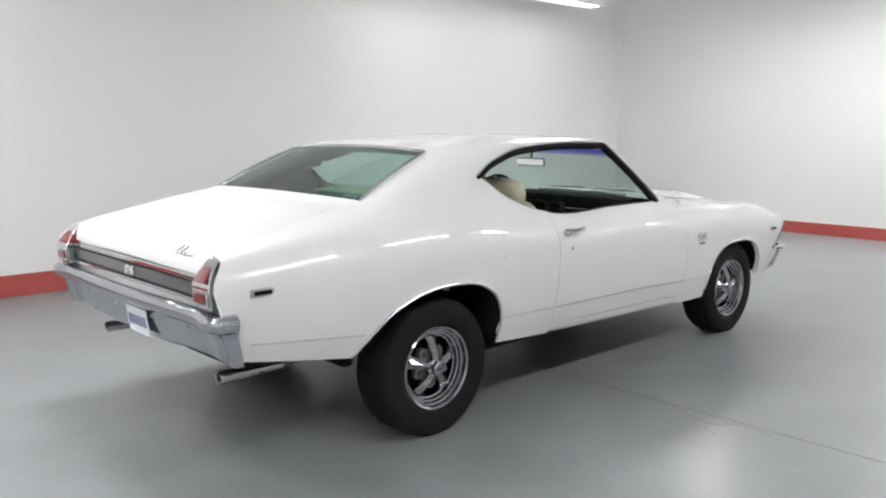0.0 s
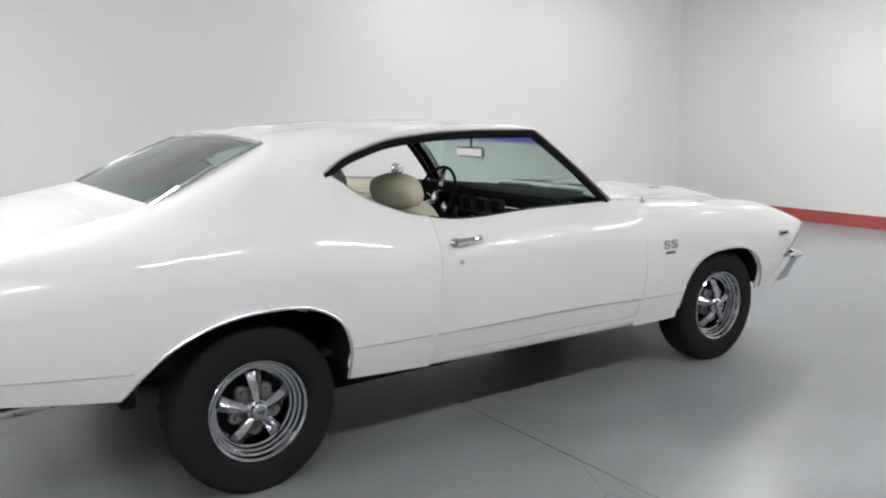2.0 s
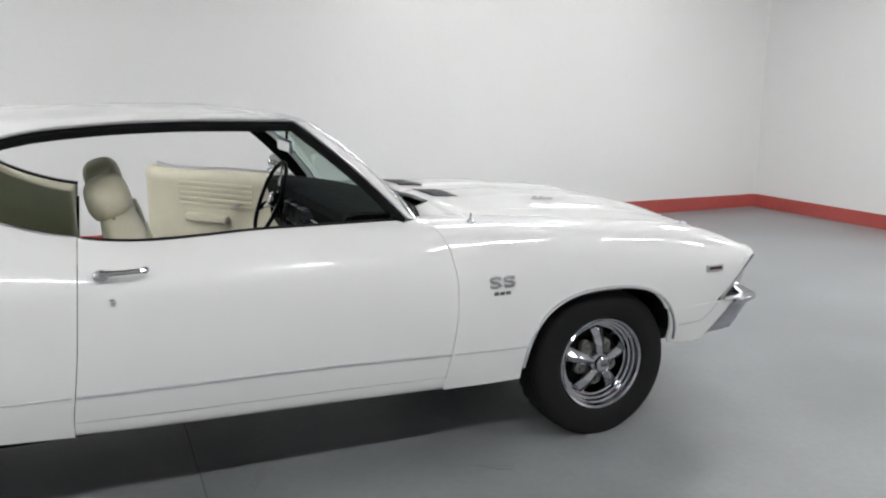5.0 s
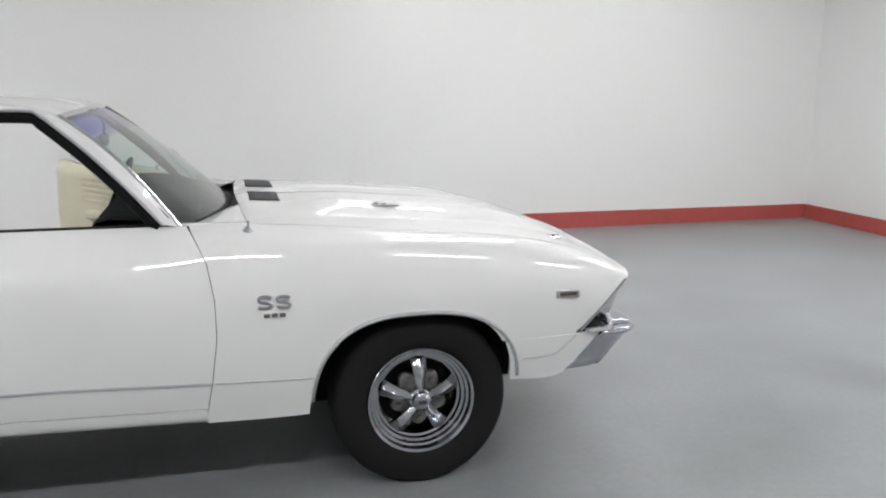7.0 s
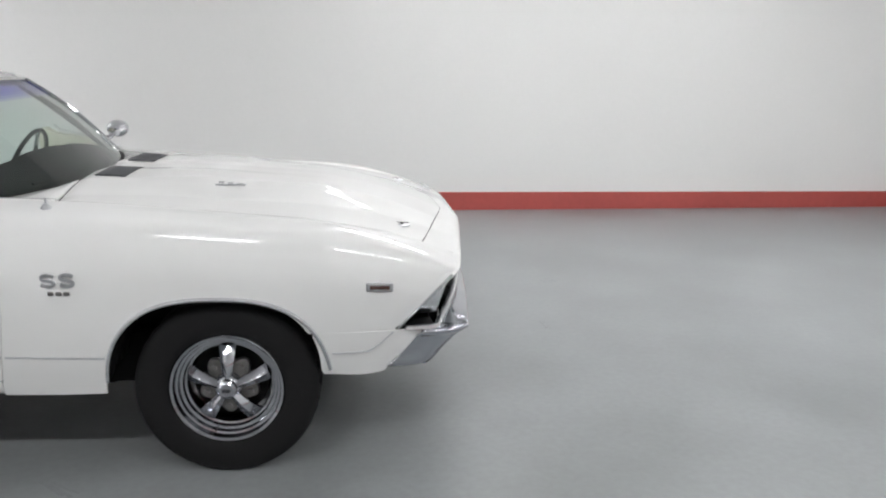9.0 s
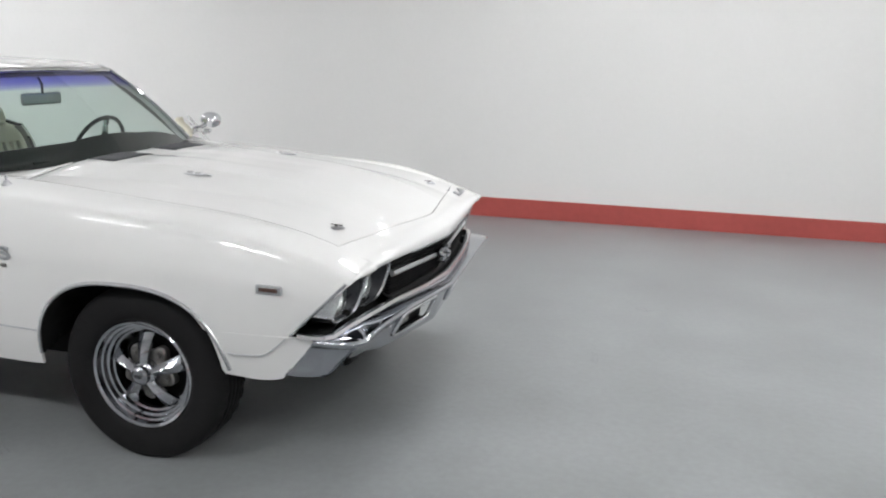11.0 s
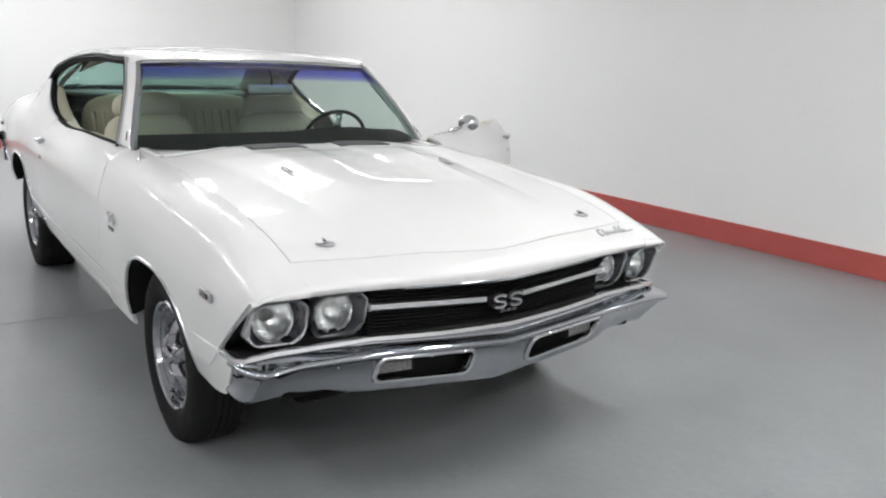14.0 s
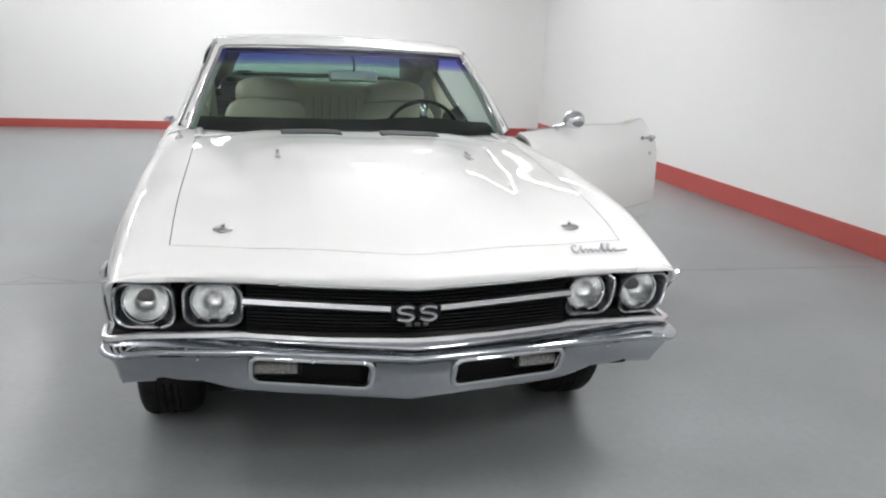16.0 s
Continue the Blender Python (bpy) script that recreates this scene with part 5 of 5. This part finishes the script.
def build_rear():
    bm = bmesh.new()
    rows = []
    for y in np.linspace(-.80, .80, 35):
        w = abs(y) / .86
        x = -2.512 + .03 * w ** 4
        rows.append([(x + .03, y, .90), (x, y, .868), (x + .004, y, .79), (x - .012, y, .775), (x - .01, y, .72), (x + .03, y, .56)])
    grid(bm, rows)
    bmesh.ops.recalc_face_normals(bm, faces=bm.faces)
    tail = part("tail_panel", bm, PAINT, car, "white tail panel", thick=.008)
    bm = bmesh.new()
    ys = np.linspace(-.675, .675, 31)
    grid(bm, [[(-2.518, y, .856), (-2.526, y, .851), (-2.528, y, .802), (-2.520, y, .796)] for y in ys])
    bmesh.ops.recalc_face_normals(bm, faces=bm.faces)
    part("rear_band", bm, REAR_BAND, tail, "satin grey rear panel", thick=.004)
    for z in (.874, .786):
        bm = bmesh.new()
        ribbon(bm, [(-2.522, y, z) for y in ys], [(-1, 0, 0)] * 31, .022 if z > .8 else .018, .016)
        part("band_moulding", bm, CHROME, tail, "bright moulding")
    emblem("rear_badge", .095, .048, Matrix.Translation((-2.534, 0, .826)) @ Matrix.Rotation(radians(-90), 4, "Z") @ Matrix.Rotation(radians(90), 4, "X"), BRUSHED, tail, "silver emblem on the rear panel", depth=.006)
    flourish("boot_script", .32, .080, Matrix.Translation((-2.494, -.40, .949)) @ Matrix.Rotation(radians(-90), 4, "Z") @ Matrix.Rotation(radians(43), 4, "X"), STEEL, car, "dull metal slanted script mark on the boot lid", .15)
    bm = bmesh.new()
    lathe(bm, [(0, .006), (.010, .005), (.013, 0)], 14, "z", (-2.47, 0, .955))
    part("boot_lock", bm, BRUSHED, car, "small round boot lock")
    for s in (-1, 1):
        # tall wrapped tail lamp in a bright bezel: red lens over a framed lower lens
        levels = [(.772, -2.562, .685, .826), (.862, -2.573, .685, .828), (.872, -2.570, .686, .824), (.915, -2.545, .692, .806), (.958, -2.506, .70, .782)]
        bm = bmesh.new()
        shell = [[(-2.495, s * yi, z), (x - .0, s * yi, z), (x, s * yo, z), (-2.495, s * (yo - .012), z)] for z, x, yi, yo in levels]
        vs = grid(bm, shell)
        bm.faces.new(vs[-1])
        bm.faces.new(vs[0][::-1])
        bmesh.ops.recalc_face_normals(bm, faces=bm.faces)
        lamp = part("tail_lamp", bm, CHROME, car, "tall red tail lamp in a chrome bezel", bevel=.005, smooth=30)
        bm = bmesh.new()
        rows = []
        for z, x, yi, yo in levels[2:]:
            zz, g = (z + .006 if z < .9 else z - (.008 if z > .95 else 0)), .020
            rows.append([(-2.50, s * (yi - .003), zz), (x - .004 + .012, s * (yi - .003), zz), (x - .004, s * (yi + g), zz), (x - .004, s * (yo - g), zz)])
        grid(bm, rows)
        bmesh.ops.recalc_face_normals(bm, faces=bm.faces)
        part("red_lens", bm, RED_LENS, lamp, "red lens", smooth=30)
        bm = bmesh.new()
        box(bm, (-2.571, s * .756, .818), (.010, .118, .066))
        part("lower_frame", bm, CHROME, lamp, bevel=.004)
        bm = bmesh.new()
        box(bm, (-2.577, s * .756, .818), (.008, .086, .040))
        part("lower_lens", bm, RED_LENS, lamp, "small lower red lens", bevel=.003)
    # bumper
    top = lambda y: float(np.interp(abs(y), (0, .5, .70, .80, .92), (.765, .765, .760, .758, .762)))
    low = lambda y: float(np.interp(abs(y), (0, .35, .5, .8, .92), (.548, .548, .556, .548, .536)))

    def section(y):
        t, b = top(y), low(y)
        swell = .012 * math.exp(-((abs(y) - .84) / .09) ** 2)
        rows = [(.085, t - .022, 0), (.06, t - .004, 0), (.036, t + .004, 0), (.014, t, 0), (.003 - swell, t - .014, 0), (-swell, t - .034, 0), (.004 - swell, t - .052, 0), (.018, t - .066, .002), (.036, t - .074, .004)]
        rows += [(.046, t - .086, .006), (.044, t - .105, .012), (.036, b + .06, .034), (.031, b + .022, .046), (.034, b + .006, .050), (.05, b, .054), (.08, b + .01, .056)]
        return rows

    back = lambda y: -2.61 + .05 * (abs(y) / .85) ** 2 - .022 * math.exp(-((abs(y) - .80) / .07) ** 2)
    rows = [[Vector((back(y) + d + k, y, z)) for d, z, k in section(y)] for y in np.linspace(-.83, .83, 61)]
    end = resample(through_points([(back(.83), .83), (-2.570, .874), (-2.54, .893), (-2.492, .90)], 8), 12)
    base = section(.83)
    for s in (-1, 1):
        add = []
        for i in range(1, 13):
            tx, ty = end[i] - end[i - 1]
            l = math.hypot(tx, ty)
            full = [d * (1 - .75 * i / 12) if 6 < j < 14 else d for j, (d, z, k) in enumerate(base)]
            add.append([Vector((end[i][0] + ty / l * d + k * (1 - .5 * i / 12), s * (end[i][1] - tx / l * d - .2 * k * i / 12), z)) for d, (_, z, k) in zip(full, base)])
        rows = rows + add if s > 0 else add[::-1] + rows
    bm = bmesh.new()
    grid(bm, rows)
    bmesh.ops.recalc_face_normals(bm, faces=bm.faces)
    bumper = part("rear_bumper", bm, BUMPER, car, "dull chrome rear bumper", thick=.006, smooth=55)
    bm = bmesh.new()
    box(bm, (-2.566, -.115, .612), (.004, .215, .125), TILT)
    plate = part("number_plate", bm, PLATE_WHITE, bumper, "pale plate with printed bars", bevel=.002)
    for k in range(6):
        bm = bmesh.new()
        box(bm, (-2.5695, -.192 + .031 * k, .612), (.003, .016, .046), TILT)
        part("plate_bar", bm, PLATE_BLUE, bumper, "plain printed bar")
    bm = bmesh.new()
    box(bm, (-2.568, -.115, .675), (.006, .225, .008), TILT)
    box(bm, (-2.568, -.115, .549), (.006, .225, .008), TILT)
    part("plate_frame", bm, CHROME, bumper, bevel=.003)
    for y in (-.3, .06, .45, -.6):
        bm = bmesh.new()
        for v in bmesh.ops.create_uvsphere(bm, u_segments=10, v_segments=6, radius=.006)["verts"]:
            v.co += Vector((back(y) + .030, y, .672))
        part("bumper_bolt", bm, CHROME, bumper)


build_rear()


# ------------------------------------------------------------------ interior
def cushion(bm, c, s, m=None, n=8, p=4.0):
    """A soft padded block."""
    verts = bmesh.ops.create_cube(bm, size=2)["verts"]
    edges = list({e for v in verts for e in v.link_edges})
    bmesh.ops.subdivide_edges(bm, edges=edges, cuts=n, use_grid_fill=True)
    near = [v for v in bm.verts if not v.tag]
    for v in near:
        v.tag = True
        q = v.co
        l = (abs(q.x) ** p + abs(q.y) ** p + abs(q.z) ** p) ** (1 / p)
        q = q / max(l, 1e-6)
        q = Vector((q.x * s[0] / 2, q.y * s[1] / 2, q.z * s[2] / 2))
        v.co = (m @ q if m else q) + Vector(c)


def build_front_seat(s):
    back = Matrix.Rotation(radians(-16), 3, "Y")
    bm = bmesh.new()
    cushion(bm, (-.17, s * .38, .62), (.52, .50, .17))
    seat = part("front_seat", bm, CREAM, car, "cream vinyl bucket seat with headrest", smooth=60)
    bm = bmesh.new()
    cushion(bm, (-.44, s * .38, .80), (.16, .50, .50), back)
    part("backrest", bm, CREAM, seat, smooth=60)
    for k in range(-3, 4):
        bm = bmesh.new()
        pts = [Vector((-.44, s * .38, .80)) + back @ Vector((.082, .052 * k, v)) for v in np.linspace(-.18, .13, 8)]
        tube(bm, pts, .014, 6)
        part("pleat", bm, CREAM, seat)
    bm = bmesh.new()
    cushion(bm, (-.53, s * .38, 1.080), (.165, .37, .165), back, p=2.7)
    for v in bm.verts:
        v.co.z = max(v.co.z, 1.022 + .35 * (v.co.x + .53))
    part("headrest", bm, CREAM, seat, "padded cream headrest", smooth=60)
    bm = bmesh.new()
    tube(bm, [(-.52, s * .38 - .17, 1.02), (-.455, s * .38 - .11, 1.015), (-.445, s * .38, 1.012), (-.455, s * .38 + .11, 1.015), (-.52, s * .38 + .17, 1.02)], .006, 6)
    part("headrest_piping", bm, CARPET, seat)


def build_cabin():
    for s in (-1, 1):
        build_front_seat(s)
    bm = bmesh.new()
    cushion(bm, (-1.02, 0, .66), (.48, 1.16, .2))
    seat = part("rear_seat", bm, CREAM, car, "cream vinyl rear bench", smooth=60)
    bm = bmesh.new()
    cushion(bm, (-1.22, 0, .90), (.17, 1.16, .44), Matrix.Rotation(radians(-20), 3, "Y"))
    part("rear_backrest", bm, CREAM, seat, smooth=60)
    for k in range(-9, 10):
        bm = bmesh.new()
        m = Matrix.Rotation(radians(-20), 3, "Y")
        tube(bm, [Vector((-1.22, .058 * k, .90)) + m @ Vector((.078, 0, v)) for v in np.linspace(-.16, .08, 6)], .015, 6)
        part("pleat", bm, CREAM, seat)
    bm = bmesh.new()
    grid(bm, [[(-1.30, y, 1.10), (-1.48, y, 1.105), (-1.75, y, 1.108)] for y in np.linspace(-.64, .64, 10)])
    bmesh.ops.recalc_face_normals(bm, faces=bm.faces)
    shelf = part("parcel_shelf", bm, SHELF, car, "dark parcel shelf", thick=.01)
    for s in (-1, 1):
        for k in range(3):
            bm = bmesh.new()
            box(bm, (-1.60 - .028 * k, s * .46, 1.122), (.014, .16, .006))
            part("speaker_grille", bm, BLACK, shelf, bevel=.002)
    bm = bmesh.new()
    box(bm, (-.35, 0, .462), (1.9, 1.5, .02))
    part("cabin_floor", bm, CARPET, car, "dark carpet", smooth=0)
    # side trim behind the doors
    for s in (-1, 1):
        bm = bmesh.new()
        rows = []
        for x in np.linspace(-1.03, -.66, 12):
            w, z = B5(x)
            rows.append([(x, s * (w - .04), z - .012), (x, s * .72, z - .04), (x, s * .68, .75), (x, s * .70, .5)])
        grid(bm, rows)
        bmesh.ops.recalc_face_normals(bm, faces=bm.faces)
        part("side_trim", bm, CREAM, car, "cream vinyl side trim", thick=.006)
        # inside of the sail panel
        bm = bmesh.new()
        rows = []
        for x in np.linspace(-1.70, -1.03, 14):
            m6 = B6(x)
            m5 = B5(min(x, -1.09)) if x < -1.09 else DLO(x)
            rows.append([(x, s * (m5[0] - .07), min(m5[1], 1.23) - .01), (x, s * ((m5[0] + m6[0]) / 2 - .06), (m5[1] + m6[1]) / 2 - .015), (x, s * (m6[0] - .035), m6[1] - .04)])
        grid(bm, rows)
        bmesh.ops.recalc_face_normals(bm, faces=bm.faces)
        part("sail_trim", bm, HEADLINER, car, "pale inner sail trim", thick=.004)
        # kick panel ahead of the door
        bm = bmesh.new()
        box(bm, (.66, s * .76, .70), (.24, .03, .46))
        part("kick_panel", bm, DASH, car, bevel=.01)
    bm = bmesh.new()
    rows = []
    for x in np.linspace(-1.27, .22, 20):
        zc = float(ROOF(x)) - .035
        e = DLO(x) if x > -1.09 else B6(x)
        w = min(e[0], .66) - .03
        rows.append([(x, w * u, zc - (zc - (max(e[1], 1.27) - .02)) * abs(u) ** 3) for u in np.linspace(-1, 1, 15)])
    grid(bm, rows)
    bmesh.ops.recalc_face_normals(bm, faces=bm.faces)
    part("headliner", bm, HEADLINER, car, "pale headliner", thick=.006)
    # dashboard
    bm = bmesh.new()
    rows = []
    for y in np.linspace(-.72, .72, 25):
        f, hump = WS_LOW(y).x, .016 * math.exp(-((y - .38) / .2) ** 4)
        prof = [(f - .012, .966), (f - .07, .998), (.44, 1.012), (.35, 1.014 + hump), (.305, 1.004 + hump), (.29, .975), (.31, .93), (.32, .80), (.36, .74), (.5, .72)]
        rows.append([(x, y, z) for x, z in prof])
    grid(bm, rows)
    bmesh.ops.recalc_face_normals(bm, faces=bm.faces)
    dash = part("dashboard", bm, DASH, car, "black padded dashboard", thick=.006)
    for y in (.24, .38, .52):
        bm = bmesh.new()
        lathe(bm, [(.030, .0), (.046, -.002), (.050, .012), (.054, .012), (.056, .02)], 24, "x", (.285, y, .865))
        part("gauge_rim", bm, BLACK, dash, "black gauge pod")
        bm = bmesh.new()
        lathe(bm, [(0, 0), (.045, 0)], 24, "x", (.30, y, .865))
        part("gauge_face", bm, TAIL_PANEL, dash)
    bm = bmesh.new()
    ribbon(bm, [(.290, y, .925) for y in np.linspace(-.66, -.24, 10)], [(-1, 0, .2)] * 10, .012, .008)
    part("dash_trim", bm, CHROME, dash, "bright dash strip")
    bm = bmesh.new()
    box(bm, (.305, .0, .80), (.02, .2, .09))
    part("radio", bm, TAIL_PANEL, dash, bevel=.004)
    for y in (-.06, .06):
        bm = bmesh.new()
        lathe(bm, [(0, -.03), (.011, -.03), (.013, -.01), (.013, 0)], 14, "x", (.292, y, .80))
        part("radio_knob", bm, CHROME, dash)
    # square instrument pods in the middle of the dash
    for y in (.10, -.03, -.16):
        bm = bmesh.new()
        rings = [[(x, p[0], p[1]) for p in rounded(y, .915, w, h, .014)] for x, w, h in ((.31, .118, .098), (.266, .112, .092), (.262, .104, .084), (.268, .096, .076), (.285, .090, .070))]
        grid(bm, rings, close=True)
        bmesh.ops.recalc_face_normals(bm, faces=bm.faces)
        pod = part("instrument_pod", bm, TAIL_PANEL, dash, "glossy black square pod")
        bm = bmesh.new()
        box(bm, (.284, y, .915), (.003, .088, .068))
        part("pod_face", bm, BLACK, pod)
    bm = bmesh.new()
    lathe(bm, [(0, -.004), (.012, -.004), (.014, .004), (.014, .02)], 14, "x", (.278, .19, .885))
    part("ignition_lock", bm, CHROME, dash, "small chrome lock")
    # steering wheel
    c = Vector((.25, .40, .938))
    tilt = Matrix.Rotation(radians(24), 3, "Y")
    bm = bmesh.new()
    tube(bm, [c + tilt @ Vector((0, .19 * math.cos(a), .19 * math.sin(a))) for a in np.linspace(0, 2 * math.pi, 40, endpoint=False)], .0105, 8, closed=True)
    wheel = part("steering_wheel", bm, BLACK, car, "thin black steering wheel with bright spokes")
    for a in (90, 205, 335):
        bm = bmesh.new()
        d = Vector((0, math.cos(radians(a)), math.sin(radians(a))))
        side = Vector((0, -d.z, d.y))
        rows = [[c + tilt @ (d * r + side * (k * w) + Vector((dx, 0, 0))) for k in (-1, 1)] for r, w, dx in ((.03, .030, .03), (.10, .022, .012), (.185, .018, 0))]
        grid(bm, rows)
        part("spoke", bm, CHROME, wheel, "chrome spoke", thick=.004)
    bm = bmesh.new()
    lathe(bm, [(0, 0), (.03, .002), (.038, .012), (.03, .04), (.028, .30)], 24, "x")
    for v in bm.verts:
        v.co = c + tilt @ v.co
    part("column", bm, BLACK, wheel)
    bm = bmesh.new()
    lathe(bm, [(0, -.012), (.024, -.010), (.034, -.002), (.036, .010)], 24, "x")
    for v in bm.verts:
        v.co = c + tilt @ v.co
    part("horn_cap", bm, CHROME, wheel, "chrome horn cap")
    bm = bmesh.new()
    tube(bm, [c + tilt @ Vector((.05, y, z)) for y, z in ((.03, 0), (.10, .01), (.17, .03))], .005, 6)
    part("turn_lever", bm, CHROME, wheel, "thin chrome lever")
    # inner mirror on its stalk
    bm = bmesh.new()
    box(bm, (.255, .06 - CY, 1.222), (.022, .25, .056))
    mir = part("inner_mirror", bm, BRUSHED, car, "rear-view mirror hanging from the roof", bevel=.012, segments=3)
    bm = bmesh.new()
    box(bm, (.2425, .06 - CY, 1.222), (.003, .232, .042))
    part("mirror_face", bm, MIRROR, mir)
    bm = bmesh.new()
    tube(bm, [(.26, .04, 1.24), (.262, .04, 1.29), (.25, .03, 1.322)], .006, 6)
    part("mirror_stalk", bm, BLACK, mir)


build_cabin()


# ------------------------------------------------------------------ fairing
FAIR = spline((-2.7, -2.35, -1.9, -1.3, -1.09, -.68, -.55, -.2, .28, .55, .7, 1.03, 1.4, 1.77, 2.0, 2.2, 2.4),
              (.020, .019, .026, .038, .036, .060, .056, .050, .040, .016, .012, .008, .014, .032, .034, .040, .042))


def fair_body():
    """Slides the body, glass and cabin lengthwise to sit true over the wheelbase; the wheels stay."""
    stack = [(o, Vector()) for o in car.children if not o.name.startswith("wheel") or "_" in o.name]
    while stack:
        ob, at = stack.pop()
        at = at + ob.location
        for v in ob.data.vertices:
            v.co.x += float(FAIR(v.co.x + at.x))
            if v.co.z > 1.02 and not ob.name.startswith("mirror"):
                v.co.y -= (v.co.y + at.y) * .024 * min(1, (v.co.z - 1.02) / .25)
        stack += [(c, at) for c in ob.children]


fair_body()
left_door.rotation_euler = (0, 0, radians(-52.7))
